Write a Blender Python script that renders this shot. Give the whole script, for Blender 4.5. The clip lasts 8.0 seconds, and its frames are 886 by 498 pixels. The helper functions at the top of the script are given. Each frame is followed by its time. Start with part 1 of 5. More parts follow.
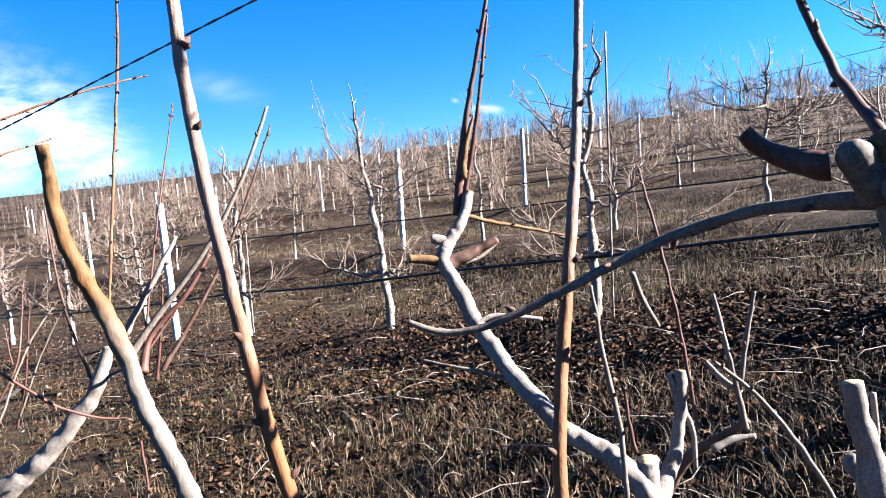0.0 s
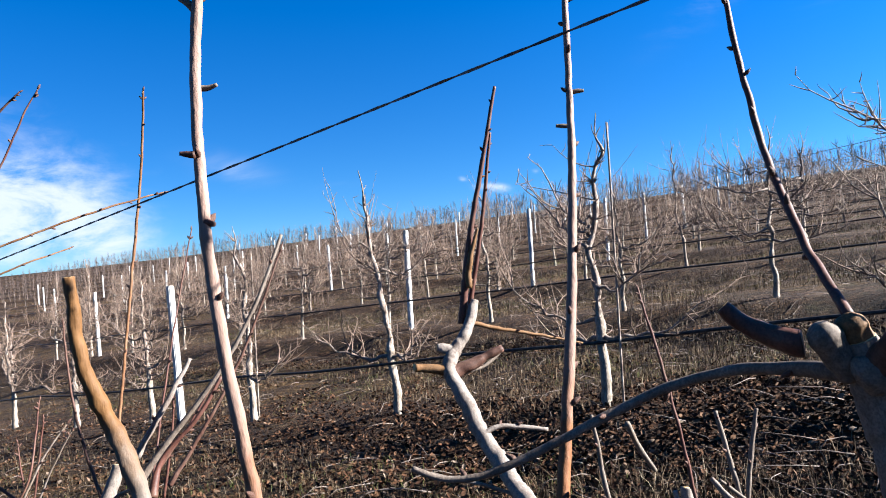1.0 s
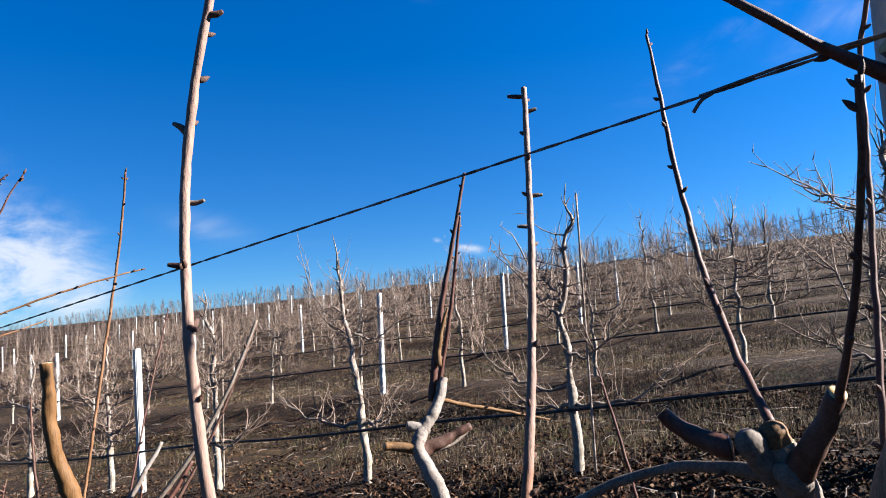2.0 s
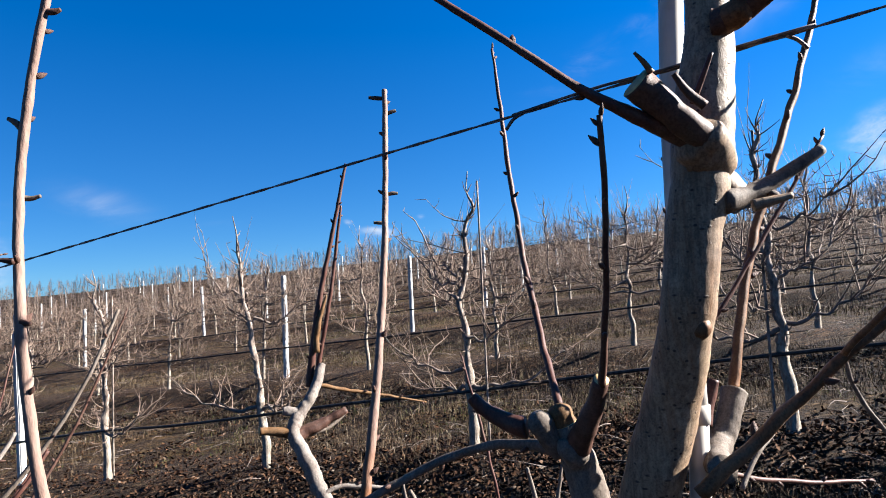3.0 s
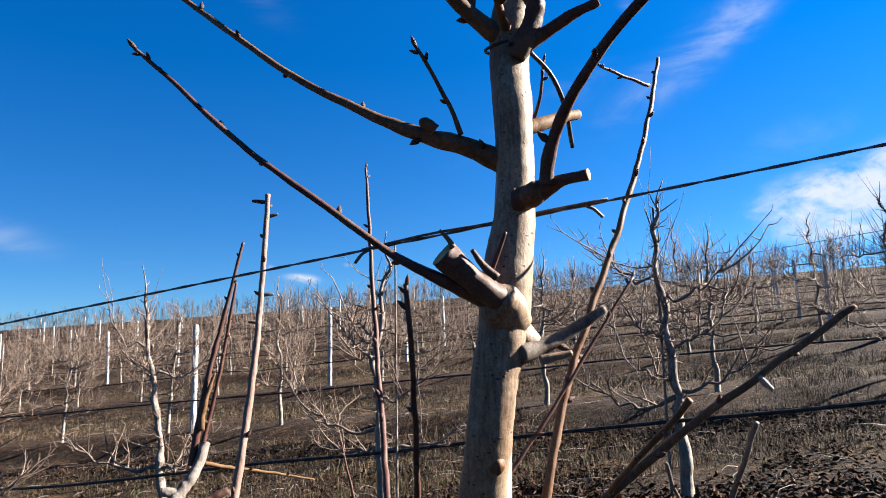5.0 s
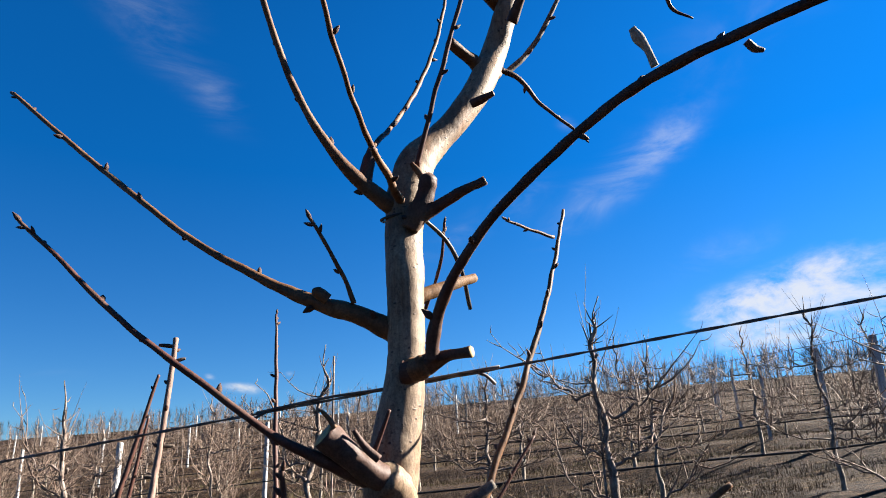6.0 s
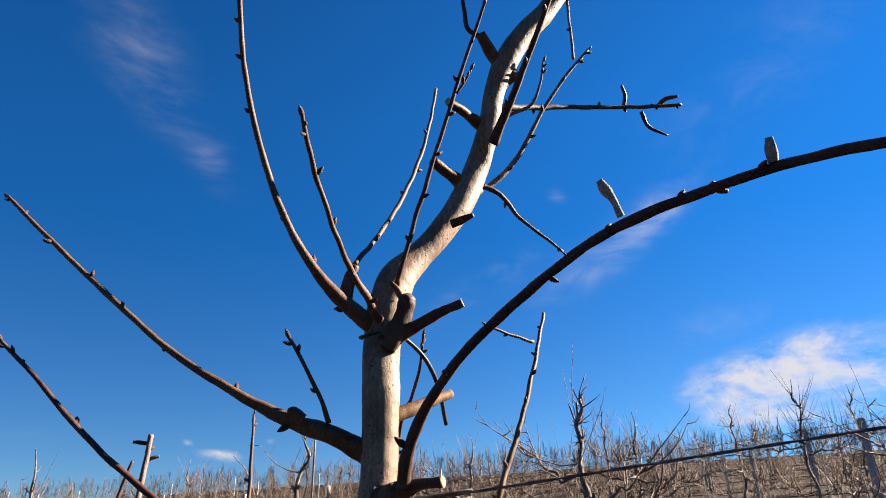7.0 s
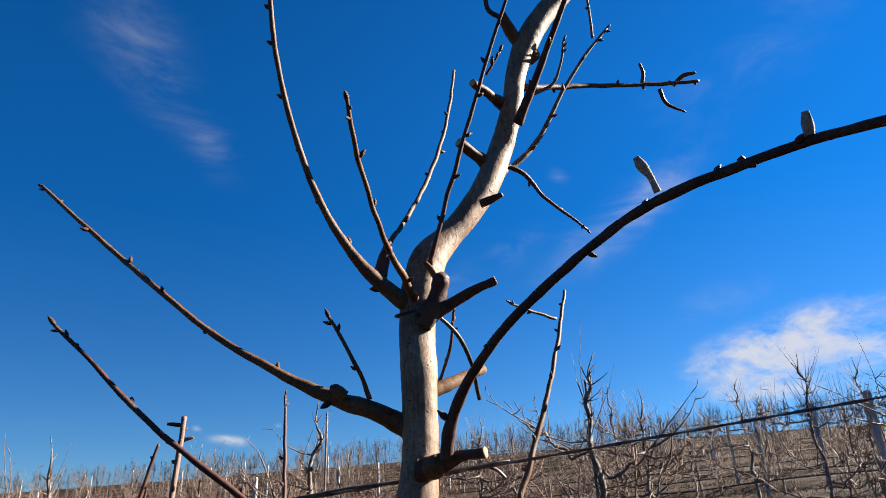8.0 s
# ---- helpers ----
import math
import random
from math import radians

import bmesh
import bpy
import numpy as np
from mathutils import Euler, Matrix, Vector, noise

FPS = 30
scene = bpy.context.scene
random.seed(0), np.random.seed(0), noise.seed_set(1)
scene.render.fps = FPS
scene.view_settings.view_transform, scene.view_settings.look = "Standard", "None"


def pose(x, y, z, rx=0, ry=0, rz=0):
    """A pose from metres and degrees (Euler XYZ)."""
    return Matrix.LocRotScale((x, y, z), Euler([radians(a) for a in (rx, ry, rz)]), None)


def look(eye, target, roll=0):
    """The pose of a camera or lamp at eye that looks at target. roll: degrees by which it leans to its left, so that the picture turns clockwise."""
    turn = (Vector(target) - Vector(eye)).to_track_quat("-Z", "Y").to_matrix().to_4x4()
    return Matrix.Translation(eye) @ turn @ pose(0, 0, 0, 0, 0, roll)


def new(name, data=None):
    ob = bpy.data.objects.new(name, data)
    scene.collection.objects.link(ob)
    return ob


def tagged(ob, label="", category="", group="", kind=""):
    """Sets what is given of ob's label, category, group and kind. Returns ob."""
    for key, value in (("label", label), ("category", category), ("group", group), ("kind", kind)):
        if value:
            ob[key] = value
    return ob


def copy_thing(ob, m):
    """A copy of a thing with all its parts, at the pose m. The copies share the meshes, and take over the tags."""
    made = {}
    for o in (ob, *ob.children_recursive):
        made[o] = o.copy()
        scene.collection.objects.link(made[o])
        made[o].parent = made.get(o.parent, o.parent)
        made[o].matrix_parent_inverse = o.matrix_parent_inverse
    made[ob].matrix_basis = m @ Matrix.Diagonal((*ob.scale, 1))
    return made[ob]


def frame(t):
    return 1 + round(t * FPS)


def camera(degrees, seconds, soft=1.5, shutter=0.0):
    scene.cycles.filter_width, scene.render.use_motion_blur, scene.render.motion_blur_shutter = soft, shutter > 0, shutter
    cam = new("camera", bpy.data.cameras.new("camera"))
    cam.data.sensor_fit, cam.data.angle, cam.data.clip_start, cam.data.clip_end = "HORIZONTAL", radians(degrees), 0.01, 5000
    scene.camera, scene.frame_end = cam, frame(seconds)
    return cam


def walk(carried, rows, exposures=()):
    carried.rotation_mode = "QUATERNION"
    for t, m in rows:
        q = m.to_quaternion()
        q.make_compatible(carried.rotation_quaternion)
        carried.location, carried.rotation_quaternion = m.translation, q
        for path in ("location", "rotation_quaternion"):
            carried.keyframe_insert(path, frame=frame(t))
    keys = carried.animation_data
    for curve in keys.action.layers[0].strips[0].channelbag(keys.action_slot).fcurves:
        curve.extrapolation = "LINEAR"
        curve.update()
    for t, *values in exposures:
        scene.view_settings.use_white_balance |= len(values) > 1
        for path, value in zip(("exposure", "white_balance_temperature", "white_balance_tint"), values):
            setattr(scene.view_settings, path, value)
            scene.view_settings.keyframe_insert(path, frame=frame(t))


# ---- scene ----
cam = camera(67.7, 8.0, soft=1.0)
PATH = [
    (0, (0.221, 0.036, 1.874), (-0.039, 2.009, 1.667), -3.9),
    (0.5, (0.225, 0.02, 1.917), (-0.07, 1.996, 1.845), -4.1),
    (1, (0.236, 0.001, 1.949), (-0.034, 1.983, 1.974), -4.0),
    (1.2, (0.24, -0.01, 1.966), (-0.005, 1.973, 2.043), -3.5),
    (2.3, (0.272, -0.069, 1.999), (0.155, 1.917, 2.21), -3.8),
    (2.5, (0.294, -0.077, 2.007), (0.249, 1.912, 2.213), -3.5),
    (3, (0.334, -0.107, 1.997), (0.42, 1.887, 2.133), -3.3),
    (3.3, (0.356, -0.132, 2.001), (0.528, 1.856, 2.139), -2.9),
    (3.5, (0.37, -0.147, 2.002), (0.586, 1.836, 2.14), -2.3),
    (4, (0.392, -0.176, 2.014), (0.668, 1.798, 2.174), -1.9),
    (4.2, (0.394, -0.186, 2.024), (0.669, 1.787, 2.203), -1.7),
    (5.3, (0.425, -0.198, 2.082), (0.795, 1.729, 2.473), -1.9),
    (5.5, (0.433, -0.214, 2.091), (0.881, 1.673, 2.58), -2.5),
    (6, (0.465, -0.223, 2.123), (0.931, 1.631, 2.712), -2.5),
    (6.5, (0.48, -0.225, 2.145), (0.933, 1.603, 2.816), -1.6),
    (7, (0.47, -0.26, 2.169), (0.955, 1.517, 2.948), -1.4),
    (7.5, (0.461, -0.284, 2.176), (0.956, 1.482, 2.973), -1.9),
    (8, (0.435, -0.265, 2.161), (0.916, 1.534, 2.891), -2.5),
]
walk(cam, [(t, look(eye, target, roll)) for t, eye, target, roll in PATH],
     exposures=[(0.0, 3.64, 6100, 10), (0.5, 3.34, 6100, 10), (1.0, 3.12, 6150, 10), (2.5, 2.88, 6300, 10), (4.0, 3.03, 6380, 10), (5.5, 2.89, 6700, 10), (6.5, 2.77, 7100, 12), (7.0, 2.72, 7450, 16), (7.5, 2.62, 6950, 14), (8.0, 2.60, 6950, 13)])

# ---- light ----
SUN_AZ, SUN_EL = radians(87), radians(27)
sun_way = Vector((math.sin(SUN_AZ) * math.cos(SUN_EL), math.cos(SUN_AZ) * math.cos(SUN_EL), math.sin(SUN_EL)))
sun = new("sun", bpy.data.lights.new("sun", "SUN"))
sun.data.energy, sun.data.angle, sun.data.color = 5.0, radians(0.55), (1.0, 0.955, 0.885)
sun.matrix_world = look((0, 0, 30), Vector((0, 0, 30)) - sun_way)

world = bpy.data.worlds.new("sky")
scene.world = world
world.use_nodes = True
W = world.node_tree
W.nodes.clear()


def wn(kind, **values):
    node = W.nodes.new(kind)
    for key, value in values.items():
        node.inputs[key].default_value = value
    return node


def wl(a, out, b, inp):
    W.links.new(a.outputs[out], b.inputs[inp])


sky = W.nodes.new("ShaderNodeTexSky")
sky.sky_type, sky.sun_disc = "NISHITA", False
sky.sun_elevation, sky.sun_rotation = SUN_EL, SUN_AZ
sky.altitude, sky.air_density, sky.dust_density, sky.ozone_density = 300, 0.72, 0.0, 3.0
tint = W.nodes.new("ShaderNodeMix")
tint.data_type, tint.blend_type = "RGBA", "MULTIPLY"
tint.inputs["Factor"].default_value = 1.0
wl(sky, "Color", tint, 6)
vivid = wn("ShaderNodeHueSaturation", Saturation=1.10, Value=1.0)
wl(tint, 2, vivid, "Color")
where = W.nodes.new("ShaderNodeTexCoord")
stretch = W.nodes.new("ShaderNodeMapping")
stretch.inputs["Scale"].default_value = (1.0, 1.5, 3.6)
stretch.inputs["Rotation"].default_value = (0.25, 0.35, 0.5)
wl(where, "Generated", stretch, "Vector")
level = W.nodes.new("ShaderNodeSeparateXYZ")
wl(where, "Generated", level, "Vector")
deepen = wn("ShaderNodeMapRange")
deepen.inputs["From Min"].default_value, deepen.inputs["From Max"].default_value = 0.0, 0.55
deepen.inputs["To Min"].default_value, deepen.inputs["To Max"].default_value = 0.68, 1.10
wl(level, "Z", deepen, "Value")
depth_mix = W.nodes.new("ShaderNodeMix")
depth_mix.data_type, depth_mix.blend_type = "RGBA", "MULTIPLY"
depth_mix.inputs["Factor"].default_value = 1.0
wl(vivid, "Color", depth_mix, 6)
sunward = wn("ShaderNodeMapRange")
sunward.inputs["From Min"].default_value, sunward.inputs["From Max"].default_value = -0.65, 0.65
sunward.inputs["To Min"].default_value, sunward.inputs["To Max"].default_value = 0.80, 1.12
wl(level, "X", sunward, "Value")
shade_mix = W.nodes.new("ShaderNodeMath")
shade_mix.operation = "MULTIPLY"
wl(deepen, "Result", shade_mix, 0)
wl(sunward, "Result", shade_mix, 1)
wl(shade_mix, 0, depth_mix, 7)
air = W.nodes.new("ShaderNodeMix")
air.data_type = "RGBA"
air.inputs[6].default_value, air.inputs[7].default_value = (0.31, 0.462, 0.605, 1), (0.215, 0.437, 0.655, 1)
climb = wn("ShaderNodeMapRange")
climb.inputs["From Min"].default_value, climb.inputs["From Max"].default_value = 0.05, 0.42
wl(level, "Z", climb, "Value")
wl(climb, "Result", air, "Factor")
wl(air, 2, tint, 7)
wisp = wn("ShaderNodeTexNoise", Scale=4.4, Detail=12.0, Roughness=0.62, Distortion=0.7)
wl(stretch, "Vector", wisp, "Vector")


def wmath(op, a, b=None):
    node = W.nodes.new("ShaderNodeMath")
    node.operation, node.use_clamp = op, False
    for i, v in enumerate((a, b)):
        if v is None:
            continue
        if isinstance(v, (int, float)):
            node.inputs[i].default_value = v
        else:
            W.links.new(v, node.inputs[i])
    return node.outputs[0]


def cloud_bank(az, el, wide, high, tilt, gain):
    """A soft bank of cloud round one direction of the sky, tilted up to the right by tilt degrees."""
    c = Vector((math.sin(radians(az)) * math.cos(radians(el)), math.cos(radians(az)) * math.cos(radians(el)), math.sin(radians(el))))
    side = Vector((math.cos(radians(az)), -math.sin(radians(az)), 0))
    up = side.cross(c)
    turn = Matrix.Rotation(radians(-tilt), 3, c)
    total = None
    for axis, width in ((turn @ side, wide), (turn @ up, high)):
        dot = W.nodes.new("ShaderNodeVectorMath")
        dot.operation = "DOT_PRODUCT"
        wl(where, "Generated", dot, 0)
        dot.inputs[1].default_value = axis / math.sin(radians(width))
        square = wmath("MULTIPLY", dot.outputs["Value"], dot.outputs["Value"])
        total = square if total is None else wmath("ADD", total, square)
    ahead = W.nodes.new("ShaderNodeVectorMath")
    ahead.operation = "DOT_PRODUCT"
    wl(where, "Generated", ahead, 0)
    ahead.inputs[1].default_value = c
    front = wmath("GREATER_THAN", ahead.outputs["Value"], 0.0)
    return wmath("MULTIPLY", wmath("MULTIPLY", wmath("POWER", 2.718, wmath("MULTIPLY", total, -1.0)), front), gain)


def cloud_cover(banks, grain, low, high, most):
    """How thick the cloud of some banks lies, broken up by a noise."""
    total = None
    for bank in banks:
        b = cloud_bank(*bank)
        total = b if total is None else wmath("ADD", total, b)
    cover = W.nodes.new("ShaderNodeMapRange")
    cover.interpolation_type = "SMOOTHSTEP"
    cover.inputs["From Min"].default_value, cover.inputs["From Max"].default_value = low, high
    cover.inputs["To Max"].default_value = most
    W.links.new(wmath("MULTIPLY", total, grain), cover.inputs["Value"])
    return cover.outputs[0]


# heaped clouds and thin wisps: azimuth, height, width, depth, tilt (degrees), thickness
HEAPS = [(-40, 5.0, 7, 4.2, 8, 1.25), (-34.5, 3.2, 3.5, 2.2, -10, 0.8), (-48, 8, 9, 5, 0, 1.1), (-3.1, 5.7, 1.7, 0.42, -8, 1.7), (-5.6, 6.6, 0.5, 0.28, -20, 1.0), (0.7, 6.8, 0.4, 0.25, 0, 0.8),
         (38.5, 10.4, 4.5, 1.5, 14, 1.15), (40.5, 8.2, 5.0, 2.3, 10, 1.2), (44.5, 11.8, 3.6, 1.7, 10, 1.05), (50.5, 9.4, 4.5, 2.6, 8, 1.4), (62, 10, 9, 3.5, 0, 1.1), (-78, 12, 18, 5, 0, 0.7), (95, 12, 20, 4, 0, 0.6)]
WISPS = [(-39, 10.8, 3, 1.2, 20, 0.8), (-25, 8.4, 4.0, 1.4, -12, 1.0), (-16, 6.7, 2.5, 0.7, 0, 0.6), (16, 18.4, 6.0, 1.7, 26, 0.75), (21.5, 21.2, 3.0, 1.1, 30, 0.6), (28.5, 20.6, 6.5, 1.9, 31, 1.05), (34.6, 24.0, 3.4, 1.5, 32, 1.15),
         (26.3, 26.9, 0.9, 0.6, -25, 1.0), (-11, 32.5, 7.0, 2.3, -38, 0.75), (-6.2, 28.8, 2.0, 1.5, -50, 0.7), (-14, 38, 5, 3.0, -40, 0.55), (45, 33, 12, 4, 25, 0.5), (38, 14.5, 6, 1.6, 12, 0.6)]
puff = wn("ShaderNodeTexNoise", Scale=10.5, Detail=11.0, Roughness=0.62, Distortion=0.35)
soft_squash = W.nodes.new("ShaderNodeMapping")
soft_squash.inputs["Scale"].default_value = (1.0, 1.0, 2.1)
wl(where, "Generated", soft_squash, "Vector")
wl(soft_squash, "Vector", puff, "Vector")
heap = cloud_cover(HEAPS, wmath("MULTIPLY", wmath("SUBTRACT", puff.outputs[0], 0.29), 4.1), 0.12, 1.8, 0.85)
thin = cloud_cover(WISPS, wmath("MULTIPLY", wmath("SUBTRACT", wisp.outputs[0], 0.33), 3.6), 0.05, 1.9, 0.36)
mix = W.nodes.new("ShaderNodeMix")
mix.data_type = "RGBA"
W.links.new(wmath("MAXIMUM", heap, thin), mix.inputs["Factor"])
wl(depth_mix, 2, mix, 6)
mix.inputs[7].default_value = (2.65, 2.77, 2.97, 1)
back = wn("ShaderNodeBackground", Strength=0.045)
wl(mix, 2, back, "Color")
end = W.nodes.new("ShaderNodeOutputWorld")
wl(back, "Background", end, "Surface")

# ---- materials ----


def material(name, build, rough=0.85, gloss=0.12):
    m = bpy.data.materials.new(name)
    m.use_nodes = True
    tree = m.node_tree
    shader = tree.nodes["Principled BSDF"]
    shader.inputs["Roughness"].default_value = rough
    shader.inputs["Specular IOR Level"].default_value = gloss
    build(tree, shader)
    return m


def node(tree, kind, **values):
    nd = tree.nodes.new(kind)
    for key, value in values.items():
        nd.inputs[key].default_value = value
    return nd


def coords(tree, scale=(1, 1, 1), turn=0.0):
    c = tree.nodes.new("ShaderNodeTexCoord")
    m = tree.nodes.new("ShaderNodeMapping")
    m.inputs["Scale"].default_value = scale
    m.inputs["Rotation"].default_value = (0, 0, turn)
    tree.links.new(c.outputs["Object"], m.inputs["Vector"])
    return m.outputs["Vector"]


def noise_of(tree, vector, scale, detail=4.0, rough=0.6):
    nd = node(tree, "ShaderNodeTexNoise", Scale=scale, Detail=detail, Roughness=rough)
    if vector is not None:
        tree.links.new(vector, nd.inputs["Vector"])
    return nd.outputs[0]


def ramp(tree, value, stops):
    nd = tree.nodes.new("ShaderNodeValToRGB")
    els = nd.color_ramp.elements
    while len(els) < len(stops):
        els.new(0.5)
    for el, (at, col) in zip(els, stops):
        el.position, el.color = at, (*col, 1)
    tree.links.new(value, nd.inputs[0])
    return nd.outputs[0]


def blend(tree, factor, a, b, mode="MIX"):
    nd = tree.nodes.new("ShaderNodeMix")
    nd.data_type, nd.blend_type = "RGBA", mode
    for slot, v in (("Factor", factor), (6, a), (7, b)):
        if isinstance(v, tuple):
            nd.inputs[slot].default_value = (*v, 1)
        elif isinstance(v, float):
            nd.inputs[slot].default_value = v
        else:
            tree.links.new(v, nd.inputs[slot])
    return nd.outputs[2]


def bumped(tree, shader, height, strength, distance):
    nd = node(tree, "ShaderNodeBump", Strength=strength, Distance=distance)
    tree.links.new(height, nd.inputs["Height"])
    tree.links.new(nd.outputs["Normal"], shader.inputs["Normal"])


def bark(name, low, mid, high, dash=0.0, rough=0.72, stain=(0.10, 0.075, 0.05), gloss=0.12, relief=0.8):
    """Bark: mottled colour, fine grain, and (dash) the dark cross-marks of smooth fruit bark."""
    def build(tree, shader):
        v = coords(tree)
        patch = noise_of(tree, coords(tree, (1, 1, 0.55)), 30, 5, 0.65)
        fine = noise_of(tree, coords(tree, (1, 1, 0.5)), 210, 6, 0.7)
        col = ramp(tree, patch, ((0.32, low), (0.5, mid), (0.68, high)))
        col = blend(tree, 0.45, col, ramp(tree, fine, ((0.34, tuple(c * 0.35 for c in mid)), (0.66, tuple(min(1, c * 1.6) for c in mid)))), "MIX")
        dirt = ramp(tree, noise_of(tree, v, 9, 3, 0.7), ((0.56, (0, 0, 0)), (0.72, (1, 1, 1))))
        col = blend(tree, dirt, col, blend(tree, 0.55, col, stain))
        speck = ramp(tree, noise_of(tree, v, 520, 3, 0.6), ((0.38, (0.45, 0.42, 0.40)), (0.55, (1.0, 1.0, 1.0))))
        col = blend(tree, 0.55, col, speck, "MULTIPLY")
        height = blend(tree, 0.35, fine, noise_of(tree, v, 90, 4, 0.6))
        if dash:
            streak = ramp(tree, noise_of(tree, coords(tree, (1, 1, 0.10)), 58, 4, 0.65), ((0.54, (0, 0, 0)), (0.70, (0.55, 0.55, 0.55))))
            col = blend(tree, streak, col, (0.20, 0.088, 0.034))
            cell = node(tree, "ShaderNodeTexVoronoi", Scale=1.0, Randomness=1.0)
            tree.links.new(coords(tree, (75, 75, 190)), cell.inputs["Vector"])
            mark = ramp(tree, cell.outputs["Distance"], ((0.12, (1, 1, 1)), (0.24, (0, 0, 0))))
            keep = ramp(tree, noise_of(tree, v, 34, 2), ((0.52, (0, 0, 0)), (0.58, (1, 1, 1))))
            both = blend(tree, 1.0, mark, keep, "MULTIPLY")
            col = blend(tree, both, col, stain)
            pit = node(tree, "ShaderNodeTexVoronoi", Scale=1.0, Randomness=1.0)
            tree.links.new(coords(tree, (120, 120, 150)), pit.inputs["Vector"])
            spot = blend(tree, 1.0, ramp(tree, pit.outputs["Distance"], ((0.13, (1, 1, 1)), (0.21, (0, 0, 0)))), ramp(tree, noise_of(tree, v, 60, 2), ((0.48, (0, 0, 0)), (0.54, (1, 1, 1)))), "MULTIPLY")
            col = blend(tree, spot, col, stain)
            grain = noise_of(tree, coords(tree, (1, 1, 0.06)), 320, 4, 0.6)
            col = blend(tree, 0.55, col, ramp(tree, grain, ((0.38, (0.5, 0.42, 0.36)), (0.56, (1.0, 1.0, 1.0)))), "MULTIPLY")
            height = blend(tree, 0.5, fine, blend(tree, 0.5, both, spot))
        tree.links.new(col, shader.inputs["Base Color"])
        bumped(tree, shader, height, relief, 0.0014)
    return material(name, build, rough, gloss)


def two_tone(name, low, high, z0, z1):
    """Bark of one shoot that changes from an older tone below to a younger one above."""
    def build(tree, shader):
        v = coords(tree)
        fine = noise_of(tree, coords(tree, (1, 1, 0.3)), 170, 5, 0.65)
        patch = noise_of(tree, v, 22, 4, 0.6)
        part = tree.nodes.new("ShaderNodeSeparateXYZ")
        tree.links.new(v, part.inputs[0])
        up = node(tree, "ShaderNodeMapRange")
        up.inputs["From Min"].default_value, up.inputs["From Max"].default_value = z0, z1
        tree.links.new(part.outputs["Z"], up.inputs["Value"])
        mixed = tree.nodes.new("ShaderNodeMath")
        mixed.operation = "MULTIPLY_ADD"
        tree.links.new(patch, mixed.inputs[0])
        mixed.inputs[1].default_value = 0.9
        tree.links.new(up.outputs[0], mixed.inputs[2])
        step = ramp(tree, mixed.outputs[0], ((0.55, (0, 0, 0)), (0.95, (1, 1, 1))))
        col = blend(tree, step, low, high)
        col = blend(tree, 0.6, col, ramp(tree, fine, ((0.3, (0.45, 0.42, 0.4)), (0.7, (1.0, 1.0, 1.0)))), "MULTIPLY")
        col = blend(tree, 0.4, col, ramp(tree, patch, ((0.35, (0.5, 0.45, 0.42)), (0.65, (1.0, 1.0, 1.0)))), "MULTIPLY")
        tree.links.new(col, shader.inputs["Base Color"])
        bumped(tree, shader, fine, 0.8, 0.002)
    return material(name, build, 0.62)


def row_bark(name):
    """Bark of the trees in the rows: pale and smooth below the fork, greyer and scarred above it."""
    def build(tree, shader):
        v = coords(tree)
        part = tree.nodes.new("ShaderNodeSeparateXYZ")
        tree.links.new(v, part.inputs[0])
        up = node(tree, "ShaderNodeMapRange")
        up.inputs["From Min"].default_value, up.inputs["From Max"].default_value = 0.5, 0.95
        tree.links.new(part.outputs["Z"], up.inputs["Value"])
        patch = noise_of(tree, coords(tree, (1, 1, 0.5)), 16, 5, 0.7)
        fine = noise_of(tree, coords(tree, (1, 1, 0.35)), 75, 5, 0.7)
        pale = ramp(tree, patch, ((0.34, (0.108, 0.0841, 0.0645)), (0.52, (0.194, 0.165, 0.133)), (0.70, (0.247, 0.222, 0.19))))
        old = ramp(tree, patch, ((0.36, (0.0524, 0.0376, 0.0307)), (0.50, (0.157, 0.123, 0.101)), (0.68, (0.315, 0.275, 0.236))))
        col = blend(tree, up.outputs[0], pale, old)
        col = blend(tree, 0.6, col, ramp(tree, fine, ((0.34, (0.35, 0.32, 0.30)), (0.60, (1.0, 1.0, 1.0)))), "MULTIPLY")
        tree.links.new(col, shader.inputs["Base Color"])
        bumped(tree, shader, fine, 0.8, 0.012)
    return material(name, build, 0.75)


